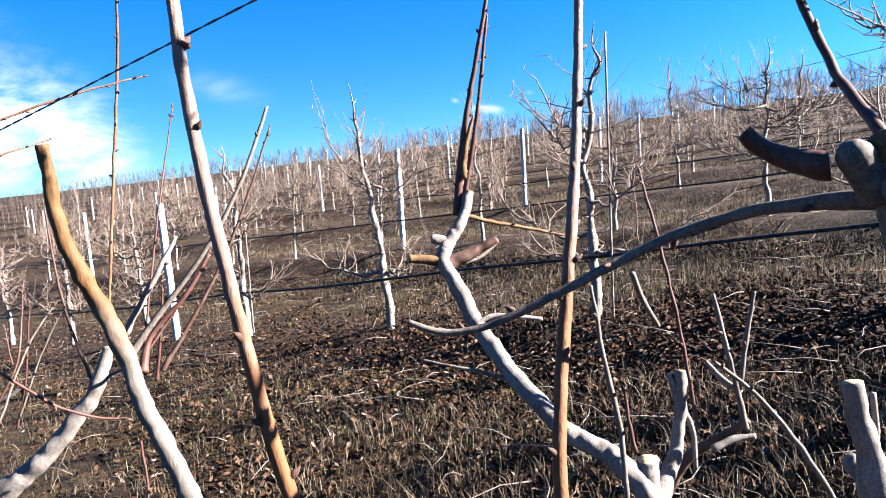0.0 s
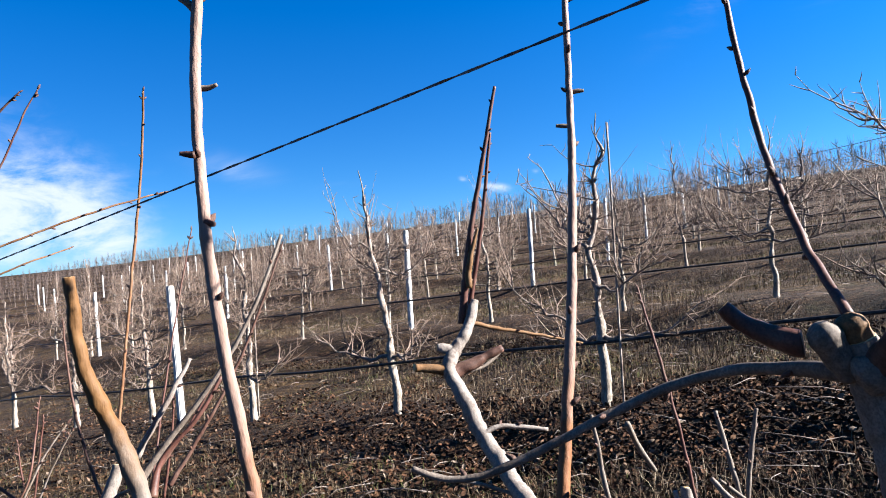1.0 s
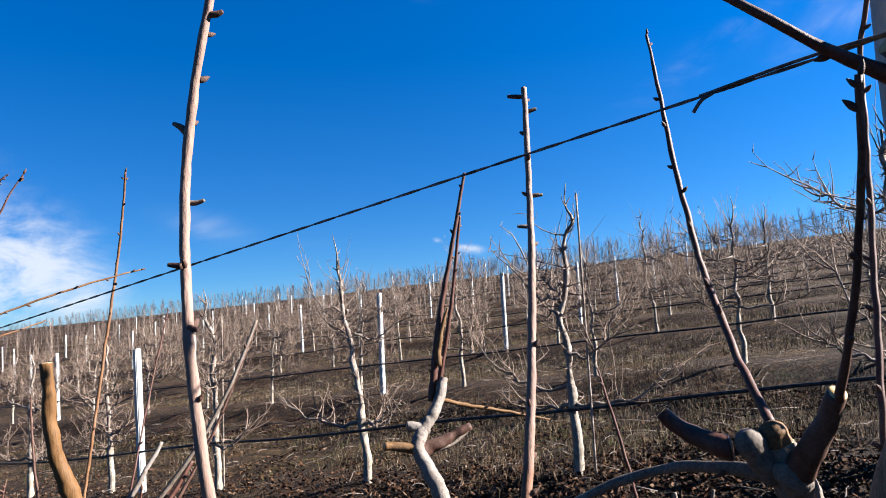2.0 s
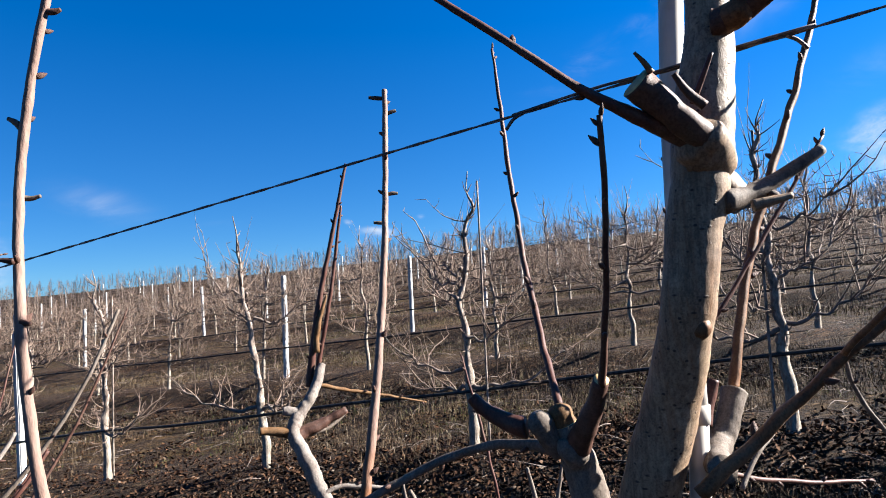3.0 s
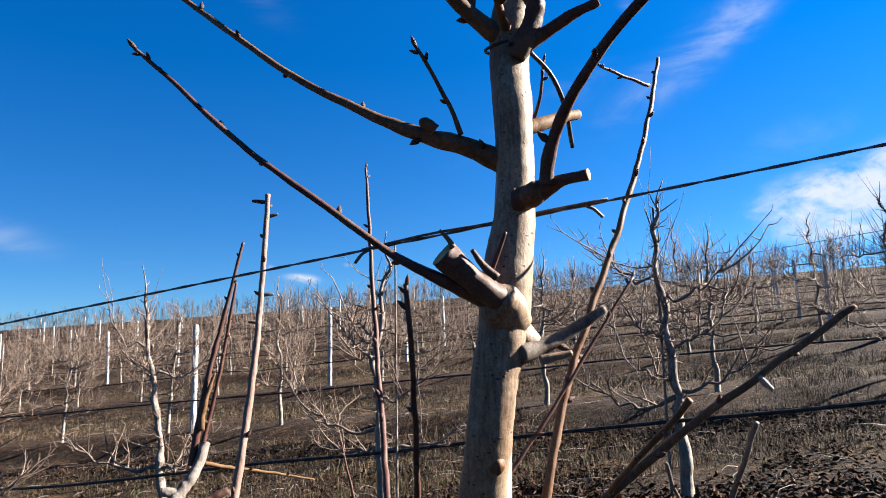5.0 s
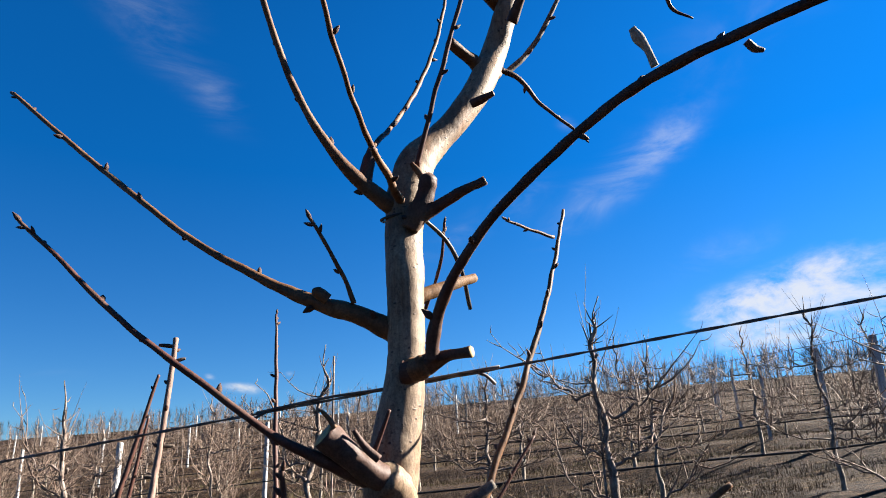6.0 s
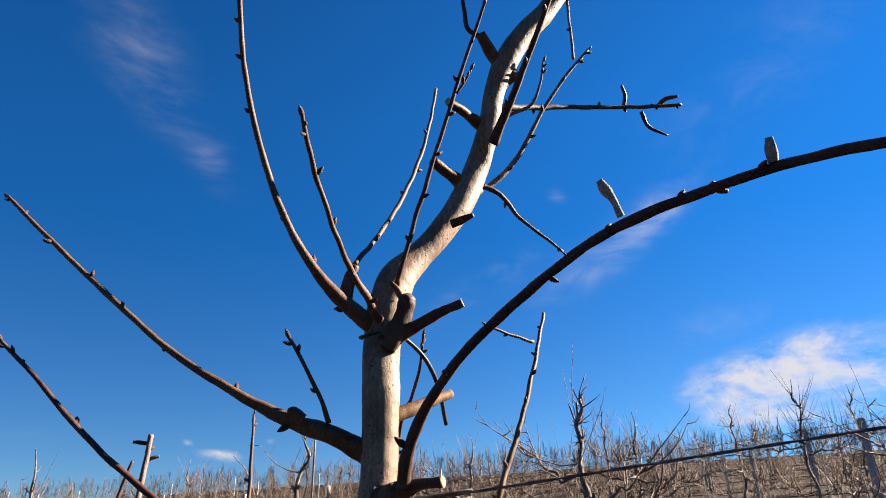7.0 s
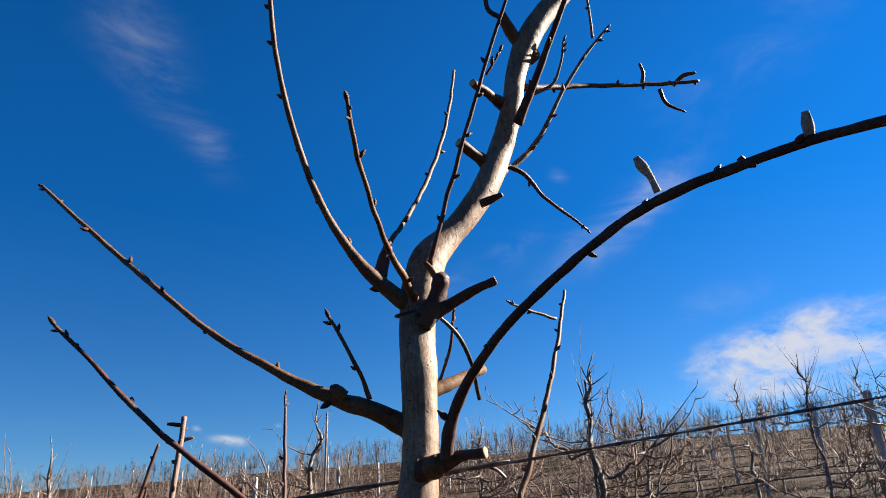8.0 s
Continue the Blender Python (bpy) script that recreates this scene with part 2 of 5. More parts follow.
M = {
    "ripe_bark": two_tone("ripe_bark", (0.14, 0.0595, 0.0255), (0.183, 0.121, 0.0969), 1.68, 2.0),
    "stump_bark": two_tone("stump_bark", (0.105, 0.0875, 0.0734), (0.0986, 0.0491, 0.0175), 1.62, 1.85),
    "trunk_bark": bark("trunk_bark", (0.098, 0.056, 0.032), (0.185, 0.127, 0.081), (0.272, 0.208, 0.144), dash=1.0, rough=0.6, stain=(0.04, 0.024, 0.016), gloss=0.2, relief=0.9),
    "pale_bark": bark("pale_bark", (0.0713, 0.0498, 0.0394), (0.127, 0.105, 0.09), (0.185, 0.166, 0.148)),
    "bark": bark("bark", (0.0545, 0.0398, 0.0295), (0.097, 0.0765, 0.0616), (0.149, 0.13, 0.111)),
    "twig_bark": bark("twig_bark", (0.0475, 0.0201, 0.00814), (0.103, 0.0488, 0.0223), (0.165, 0.104, 0.0618), rough=0.58, gloss=0.14, relief=0.6),
    "red_bark": bark("red_bark", (0.0272, 0.00969, 0.00723), (0.0593, 0.0241, 0.0176), (0.0901, 0.0547, 0.0411), rough=0.55, gloss=0.16, relief=0.5),
    "dark_bark": bark("dark_bark", (0.0248, 0.0112, 0.00813), (0.0563, 0.0277, 0.0197), (0.0939, 0.0605, 0.0479), rough=0.58, gloss=0.14, relief=0.6),
    "orange_bark": bark("orange_bark", (0.0554, 0.0246, 0.0085), (0.0986, 0.0514, 0.0214), (0.116, 0.0768, 0.0468)),
    "bud": bark("bud", (0.125, 0.102, 0.085), (0.239, 0.211, 0.182), (0.339, 0.318, 0.285), rough=0.95),
    "orchard_bark": row_bark("orchard_bark"),
    "orchard_limb": bark("orchard_limb", (0.0566, 0.0421, 0.0348), (0.114, 0.0903, 0.0772), (0.205, 0.175, 0.153)),
    "orchard_spur": bark("orchard_spur", (0.0497, 0.0313, 0.0234), (0.115, 0.0811, 0.0626), (0.216, 0.17, 0.138)),
    "orchard_twig": bark("orchard_twig", (0.0222, 0.0147, 0.013), (0.0488, 0.0344, 0.0306), (0.0907, 0.072, 0.0655)),
}


def cut_build(tree, shader):
    v = coords(tree)
    col = ramp(tree, noise_of(tree, v, 120, 4), ((0.3, (0.255, 0.15, 0.06)), (0.7, (0.495, 0.352, 0.18))))
    tree.links.new(col, shader.inputs["Base Color"])
    bumped(tree, shader, noise_of(tree, v, 260, 3), 0.4, 0.001)


def paint_build(tree, shader):
    v = coords(tree)
    col = ramp(tree, noise_of(tree, v, 7, 5, 0.7), ((0.3, (0.217, 0.208, 0.196)), (0.55, (0.321, 0.316, 0.308)), (0.8, (0.347, 0.342, 0.338))))
    col = blend(tree, ramp(tree, noise_of(tree, v, 45, 4), ((0.55, (0, 0, 0)), (0.75, (1, 1, 1)))), col, (0.173, 0.158, 0.143))
    tree.links.new(col, shader.inputs["Base Color"])
    bumped(tree, shader, noise_of(tree, v, 90, 4), 0.4, 0.004)


def pipe_build(tree, shader):
    v = coords(tree, (1, 1, 0.2))
    col = ramp(tree, noise_of(tree, v, 30, 4), ((0.35, (0.23, 0.208, 0.183)), (0.65, (0.34, 0.319, 0.289))))
    tree.links.new(col, shader.inputs["Base Color"])


def hose_build(tree, shader):
    v = coords(tree)
    col = ramp(tree, noise_of(tree, v, 20, 4), ((0.4, (0.012, 0.012, 0.013)), (0.75, (0.05, 0.045, 0.04))))
    tree.links.new(col, shader.inputs["Base Color"])


def wire_build(tree, shader):
    v = coords(tree)
    shader.inputs["Metallic"].default_value = 0.6
    col = ramp(tree, noise_of(tree, v, 60, 4), ((0.35, (0.05, 0.045, 0.045)), (0.7, (0.17, 0.15, 0.14))))
    tree.links.new(col, shader.inputs["Base Color"])


ROW_TURN = math.atan2(-0.468, 0.884)


def ground_build(tree, shader):
    v = coords(tree)
    fine = noise_of(tree, v, 28, 6, 0.75)
    mid = noise_of(tree, v, 3.1, 5, 0.65)
    wide = noise_of(tree, v, 0.33, 4, 0.6)
    # dark litter, with the shade along each tree row put into its colour
    litter = ramp(tree, fine, ((0.36, (0.004, 0.00204, 0.00142)), (0.47, (0.0135, 0.00632, 0.00308)), (0.58, (0.0461, 0.0209, 0.00791)), (0.72, (0.133, 0.0742, 0.0351))))
    straw = ramp(tree, fine, ((0.34, (0.00815, 0.00371, 0.000452)), (0.47, (0.0332, 0.0168, 0.0026)), (0.58, (0.0614, 0.0353, 0.00918)), (0.70, (0.109, 0.0693, 0.026))))
    green = ramp(tree, fine, ((0.34, (0.0057, 0.00622, 0.00207)), (0.7, (0.0385, 0.0385, 0.0126))))
    strip = tree.nodes.new("ShaderNodeTexWave")
    strip.wave_type, strip.bands_direction = "BANDS", "Y"
    strip.inputs["Scale"].default_value, strip.inputs["Distortion"].default_value = 0.314159 / 4.7, 0.0
    shift = tree.nodes.new("ShaderNodeVectorMath")
    shift.operation = "ADD"
    tree.links.new(coords(tree, (1, 1, 1), -ROW_TURN), shift.inputs[0])
    # the dark band sits just below each row, where its shade falls
    shift.inputs[1].default_value = (0, -0.35, 0)
    tree.links.new(shift.outputs[0], strip.inputs["Vector"])
    patch = blend(tree, 0.42, strip.outputs["Color"], mid, "MIX")
    alley = ramp(tree, patch, ((0.36, (0, 0, 0)), (0.52, (1, 1, 1))))
    col = blend(tree, alley, litter, straw)
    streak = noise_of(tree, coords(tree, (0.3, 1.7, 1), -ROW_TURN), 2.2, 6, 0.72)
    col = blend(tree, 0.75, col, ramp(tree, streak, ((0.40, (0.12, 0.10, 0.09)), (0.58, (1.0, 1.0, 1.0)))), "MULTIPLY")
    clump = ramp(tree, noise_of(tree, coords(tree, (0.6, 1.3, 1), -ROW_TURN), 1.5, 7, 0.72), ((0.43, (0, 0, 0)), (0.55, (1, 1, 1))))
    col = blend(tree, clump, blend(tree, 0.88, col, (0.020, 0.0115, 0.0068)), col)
    tuft = ramp(tree, noise_of(tree, coords(tree, (0.5, 1.2, 1), -ROW_TURN), 5.5, 5, 0.7), ((0.52, (0, 0, 0)), (0.64, (0.8, 0.8, 0.8))))
    col = blend(tree, tuft, col, blend(tree, 0.6, col, (0.105, 0.068, 0.036)))
    col = blend(tree, ramp(tree, blend(tree, 0.5, wide, mid), ((0.58, (0, 0, 0)), (0.66, (0.6, 0.6, 0.6)))), col, green)
    stalk = ramp(tree, noise_of(tree, coords(tree, (0.5, 1.5, 1), -ROW_TURN), 80, 4, 0.75), ((0.58, (0, 0, 0)), (0.63, (0.75, 0.75, 0.75))))
    col = blend(tree, blend(tree, 1.0, stalk, ramp(tree, mid, ((0.35, (0.25, 0.25, 0.25)), (0.6, (1, 1, 1)))), "MULTIPLY"), col, (0.13, 0.094, 0.058))
    # shade in small gaps of the litter, put into the colour as dark spots
    hollow_shade = ramp(tree, noise_of(tree, v, 48, 4, 0.7), ((0.38, (0.10, 0.09, 0.08)), (0.48, (1.0, 1.0, 1.0))))
    col = blend(tree, 0.9, col, hollow_shade, "MULTIPLY")
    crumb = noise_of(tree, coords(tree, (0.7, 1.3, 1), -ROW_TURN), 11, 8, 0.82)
    col = blend(tree, 1.0, col, (1.55, 1.5, 1.45), "MULTIPLY")
    # the colour also darkens where the crumb relief dips
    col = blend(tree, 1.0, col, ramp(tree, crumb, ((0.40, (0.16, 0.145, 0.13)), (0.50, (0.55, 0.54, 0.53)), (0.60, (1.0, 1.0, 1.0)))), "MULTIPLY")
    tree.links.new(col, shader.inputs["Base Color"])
    bumped(tree, shader, blend(tree, 0.5, fine, crumb), 1.0, 0.10)


def island_build(stops):
    def build(tree, shader):
        g = tree.nodes.new("ShaderNodeNewGeometry")
        col = ramp(tree, g.outputs["Random Per Island"], stops)
        tree.links.new(col, shader.inputs["Base Color"])
    return build


M["cut_wood"] = material("cut_wood", cut_build, 0.8)
M["white_paint"] = material("white_paint", paint_build, 0.8)
M["pipe"] = material("pipe", pipe_build, 0.5)
M["hose"] = material("hose", hose_build, 0.45)
M["wire"] = material("wire", wire_build, 0.55)
M["ground"] = material("ground", ground_build, 0.95)
M["leaves"] = material("leaves", island_build(((0.0, (0.00442, 0.00268, 0.00202)), (0.3, (0.0162, 0.0079, 0.00473)), (0.6, (0.0357, 0.0174, 0.00934)), (0.85, (0.0585, 0.0319, 0.0184)), (0.95, (0.0749, 0.048, 0.0318)), (1.0, (0.109, 0.0833, 0.0641)))), 0.85, 0.04)
M["dry_grass"] = material("dry_grass", island_build(((0.0, (0.016, 0.00952, 0.00571)), (0.5, (0.0487, 0.0324, 0.0189)), (0.9, (0.0975, 0.0721, 0.0448)), (1.0, (0.162, 0.136, 0.0973)))), 0.85)
M["green_grass"] = material("green_grass", island_build(((0.0, (0.015, 0.0196, 0.00461)), (0.6, (0.0374, 0.0438, 0.0104)), (1.0, (0.0808, 0.072, 0.0277)))), 0.85)

# ---- the slope: a runs along the tree rows, o across them ----
ALONG, ACROSS = Vector((0.884, -0.468, 0)), Vector((0.468, 0.884, 0))
ROW_GAP, TREE_GAP, ROW_ONE = 4.7, 2.36, 0.7
O_AT = (-60.0, -5.0, 0.7, 5.4, 10.1, 14.8, 19.5, 24.0, 60.0, 72.0, 82.0, 130.0, 900.0)
G_AT = (-5.2, 0.05, 0.46, 0.82, 1.19, 1.60, 1.88, 2.25, 6.16, 7.52, 7.75, 6.8, -12.0)
K_AT = (0.10, 0.112, 0.112, 0.112, 0.075, 0.067, 0.05, 0.045, 0.0237, 0.021, 0.019, 0.012, 0.0)


def height_at(a, o):
    """Height of the hillside, with a low bank below each tree row and without its small bumps."""
    a = np.asarray(a, float)
    k = np.interp(o, O_AT, K_AT)
    flat = 140 * np.tanh(a / 140)
    bank = float(np.interp(((o - ROW_ONE) / ROW_GAP) % 1.0, (0.0, 0.85, 0.95, 1.0), (0.0, -1.0, 0.0, 0.0))) * float(np.interp(o, (3.0, 5.4, 8.0), (0.0, 0.10, 0.21))) if o < 90.0 else 0.0
    return np.interp(o, O_AT, G_AT) + k * flat + bank * (0.78 + 0.25 * np.sin(a * 0.8 + o) + 0.16 * np.sin(a * 2.3 + o * 1.7))


def place(a, o, up=0.0):
    v = ALONG * a + ACROSS * o
    return Vector((v.x, v.y, float(height_at(a, o)) + up))


def mesh_object(name, verts, faces, mats, slots=None, smooth=True):
    me = bpy.data.meshes.new(name)
    me.from_pydata([tuple(v) for v in verts], [], [tuple(f) for f in faces])
    for m in mats:
        me.materials.append(m)
    if slots is not None:
        me.polygons.foreach_set("material_index", slots)
    me.polygons.foreach_set("use_smooth", [smooth] * len(me.polygons))
    me.update()
    return new(name, me)


def child(ob, parent, label=""):
    ob.parent = parent
    if label:
        ob["label"] = label
    return ob


def build_ground():
    aa = np.concatenate([np.linspace(-900, -60, 26)[:-1], np.linspace(-60, -14, 46)[:-1], np.linspace(-14, 8, 120)[:-1], np.linspace(8, 60, 40)[:-1], np.linspace(60, 700, 20)])
    oo = np.concatenate([np.linspace(-400, -6, 20)[:-1], np.linspace(-6, ROW_ONE + ROW_GAP * 2, 110)[:-1],
                         [ROW_ONE + ROW_GAP * (row + f) for row in range(2, 20) for f in (0.0, 0.3, 0.6, 0.8, 0.84, 0.88, 0.92, 0.95)], np.linspace(96, 2500, 30)])
    verts = []
    for o in oo:
        hs = height_at(aa, max(-60.0, min(o, 900.0)))
        for a, h in zip(aa, hs):
            p = ALONG * a + ACROSS * o
            near = max(0.0, 1 - abs(o - 4) / 30)
            h += near * (0.05 * noise.noise((p.x * 0.9, p.y * 0.9, 0)) + 0.025 * noise.noise((p.x * 3.1, p.y * 3.1, 4)))
            verts.append((p.x, p.y, h))
    w = len(aa)
    faces = [(j * w + i, j * w + i + 1, (j + 1) * w + i + 1, (j + 1) * w + i) for j in range(len(oo) - 1) for i in range(w - 1)]
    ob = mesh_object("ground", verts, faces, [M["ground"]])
    tagged(ob, "sloping orchard ground of brown leaf litter and dry grass", "ground", kind="structure")


build_ground()

# ---- tubes for everything that grows ----


def spline(points, steps):
    """A smooth line through points (x, y, z, radius), which may lie unevenly far apart."""
    p = np.array(points, float)
    gap = np.maximum(np.linalg.norm(np.diff(p[:, :3], axis=0), axis=1), 1e-5)
    run = np.diff(p, axis=0) / gap[:, None]
    slope = np.vstack([run[:1], (run[:-1] * gap[1:, None] + run[1:] * gap[:-1, None]) / (gap[1:] + gap[:-1])[:, None], run[-1:]])
    rows = []
    for i, h in enumerate(gap):
        for s in range(steps):
            t = s / steps
            rows.append((2 * t ** 3 - 3 * t * t + 1) * p[i] + (t ** 3 - 2 * t * t + t) * h * slope[i]
                        + (3 * t * t - 2 * t ** 3) * p[i + 1] + (t ** 3 - t * t) * h * slope[i + 1])
    rows.append(p[-1])
    rows = np.array(rows)
    rows[:, 3] = np.maximum(rows[:, 3], 0.0004)
    return rows


def tube(points, sides, steps, rough=0.0, seed=0, closed=True, wander=0.0):
    """Verts, faces and slots (1: the cut end) of a round stem along points (x, y, z, radius). wander: how far it strays, in radii."""
    rows = spline(points, steps) if steps > 1 else np.array(points, float)
    if wander:
        for row in rows[1:]:
            c = Vector(row[:3]) * 34 + Vector((seed, 0, 0))
            row[:3] += np.array(noise.noise_vector(c)) * min(0.003, wander * row[3] + 0.0006)
            row[3] *= 1 + 0.12 * noise.noise(c * 1.9)
    n = len(rows)
    way = np.gradient(rows[:, :3], axis=0)
    way /= np.maximum(np.linalg.norm(way, axis=1), 1e-9)[:, None]
    side = np.cross(way[0], (0.31, 0.17, 0.93) if abs(way[0][2]) < 0.8 else (0.9, 0.3, 0.1))
    side /= np.linalg.norm(side)
    verts, faces, slots = [], [], []
    turn = np.linspace(0, 2 * np.pi, sides, endpoint=False)
    for i in range(n):
        side = side - way[i] * (side @ way[i])
        side /= np.linalg.norm(side)
        other = np.cross(way[i], side)
        r = rows[i, 3]
        for k in turn:
            f = 1.0
            if rough:
                c = rows[i, :3]
                f += rough * noise.noise((c[0] * 38 + math.cos(k) * 0.9 + seed, c[1] * 38 + math.sin(k) * 0.9, c[2] * 38))
                f += rough * 0.5 * noise.noise((c[0] * 120 + math.cos(k) * 2.0, c[1] * 120 + math.sin(k) * 2.0 + seed, c[2] * 120))
            verts.append(rows[i, :3] + (side * math.cos(k) + other * math.sin(k)) * r * f)
    for i in range(n - 1):
        for k in range(sides):
            faces.append((i * sides + k, i * sides + (k + 1) % sides, (i + 1) * sides + (k + 1) % sides, (i + 1) * sides + k))
            slots.append(0)
    if closed:
        faces.append(tuple((n - 1) * sides + k for k in range(sides)))
        slots.append(1)
        faces.append(tuple(sides - 1 - k for k in range(sides)))
        slots.append(0)
    return verts, faces, slots


def joined(pieces):
    verts, faces, slots = [], [], []
    for v, f, s in pieces:
        base = len(verts)
        verts += list(v)
        faces += [tuple(i + base for i in face) for face in f]
        slots += list(s)
    return verts, faces, slots


def stem(name, mat, points, parent, label="", sides=10, steps=5, rough=0.16, cut=False, wander=0.0):
    if steps > 1:
        far = max((Vector(p[:3]) - Vector(q[:3])).length for p, q in zip(points, points[1:]))
        steps = max(steps, min(20, int(far / 0.007)))
    v, f, s = tube(points, sides, steps, rough, len(points) + points[0][0] * 7, True, wander)
    ob = mesh_object(name, v, f, [M[mat], M["cut_wood"] if cut else M[mat]], s)
    return child(ob, parent, label)


# ---- the pruned tree beside the camera: each stem is (x, y, z, radius) from its root to its tip ----
LABELS = {"cut_stub": "short stub with a sawn pale end", "bud": "grey downy winter bud", "limb": "thick pruned limb", "knob": "swollen old pruning wound",
          "trunk": "smooth tan trunk with dark cross-marks", "branch": "long bare branch with small buds", "shoot": "", "spur": "", "tie": "black rubber tie cord"}


def bud_mesh():
    v, f, s = tube([(0, 0, 0, 0.30), (0, 0, 0.35, 0.40), (0.03, 0, 0.75, 0.27), (0, 0, 1.05, 0.06)], 7, 2)
    ob = mesh_object("bud", v, f, [M["dark_bark"], M["dark_bark"]], s)
    me = ob.data
    bpy.data.objects.remove(ob)
    return me


BUD = bud_mesh()


def set_buds(points, gap, rng, parent):
    """Small buds set along a shoot, each leaning towards its tip."""
    rows = spline(points, 8)
    run = gap * 0.6
    for i in range(6, len(rows) - 1):
        step = np.linalg.norm(rows[i, :3] - rows[i - 1, :3])
        run += step
        if run < gap or step < 1e-6:
            continue
        run = rng.uniform(-0.35, 0.35) * gap
        way = (rows[i, :3] - rows[i - 1, :3]) / step
        out = np.cross(way, np.array([rng.uniform(-1, 1) for _ in range(3)]))
        out /= max(np.linalg.norm(out), 1e-6)
        r = rows[i, 3]
        long = min(0.012, 0.0055 + r * rng.uniform(0.6, 1.3))
        axis = Vector(out + way * rng.uniform(0.5, 1.1))
        ob = child(new("bud", BUD), parent)
        ob.matrix_basis = Matrix.Translation(rows[i, :3] + out * r * 0.7) @ axis.to_track_quat("Z", "Y").to_matrix().to_4x4() @ Matrix.Diagonal((long * 0.75, long * 0.75, long, 1))


def eased(points):
    """The same stem with its small zigzags taken out."""
    p = np.array(points, float)
    for _ in range(2):
        p[1:-1] = 0.25 * p[:-2] + 0.5 * p[1:-1] + 0.25 * p[2:]
    return [tuple(row) for row in p]


def tip_buds(points, rng, parent):
    """The end bud of a shoot and two more close behind it."""
    rows = spline(points, 8)
    for back, spread, long in ((0.0, 0.15, 0.0085), (0.006, 1.0, 0.0075), (0.016, 1.1, 0.0085)):
        run, i = 0.0, len(rows) - 1
        while run < back and i > 1:
            run += np.linalg.norm(rows[i, :3] - rows[i - 1, :3])
            i -= 1
        way = rows[i, :3] - rows[i - 1, :3]
        way /= max(np.linalg.norm(way), 1e-6)
        out = np.cross(way, np.array([rng.uniform(-1, 1) for _ in range(3)]))
        out /= max(np.linalg.norm(out), 1e-6)
        long *= rng.uniform(0.8, 1.2)
        ob = child(new("bud", BUD), parent)
        ob.matrix_basis = Matrix.Translation(rows[i, :3] + out * rows[i, 3] * 0.4) @ Vector(way + out * spread).to_track_quat("Z", "Y").to_matrix().to_4x4() @ Matrix.Diagonal((long * 0.6, long * 0.6, long, 1))


def grown(tree, stems):
    rng = random.Random(5)
    for name, mat, points in stems:
        thick = max(p[3] for p in points)
        if name in ("shoot", "branch") and len(points) > 4:
            points = eased(points)
        if name in ("cut_stub", "branch", "limb"):
            points = [(*points[0][:3], points[0][3] * 1.2), (*points[1][:3], points[1][3] * 1.06)] + points[2:]
        if name == "knob":
            p, q = Vector(points[-2][:3]), Vector(points[-1][:3])
            e = q + (q - p).normalized() * points[-1][3] * 0.45
            points = points + [(e.x, e.y, e.z, points[-1][3] * 0.3)]
        sides, steps = (32, 8) if name == "trunk" else (16, 8) if thick > 0.009 else (9, 8)
        ob = stem(name, mat, points, tree, LABELS[name], sides, steps, 0.05 if name == "trunk" else 0.26 if name in ("knob", "bud") else 0.07 if name == "shoot" else 0.10 if name == "branch" else 0.17, name in ("cut_stub", "limb"),
                  (0.35 if thick < 0.006 else 0.06) if name in ("shoot", "branch") else 0.2 if name in ("limb", "cut_stub") else 0.0)
        if name in ("shoot", "branch") and points[-1][3] < 0.0023:
            tip_buds(points, rng, ob)
        if name in ("shoot", "branch"):
            set_buds(points, 0.05 if name == "shoot" else 0.06, rng, ob)


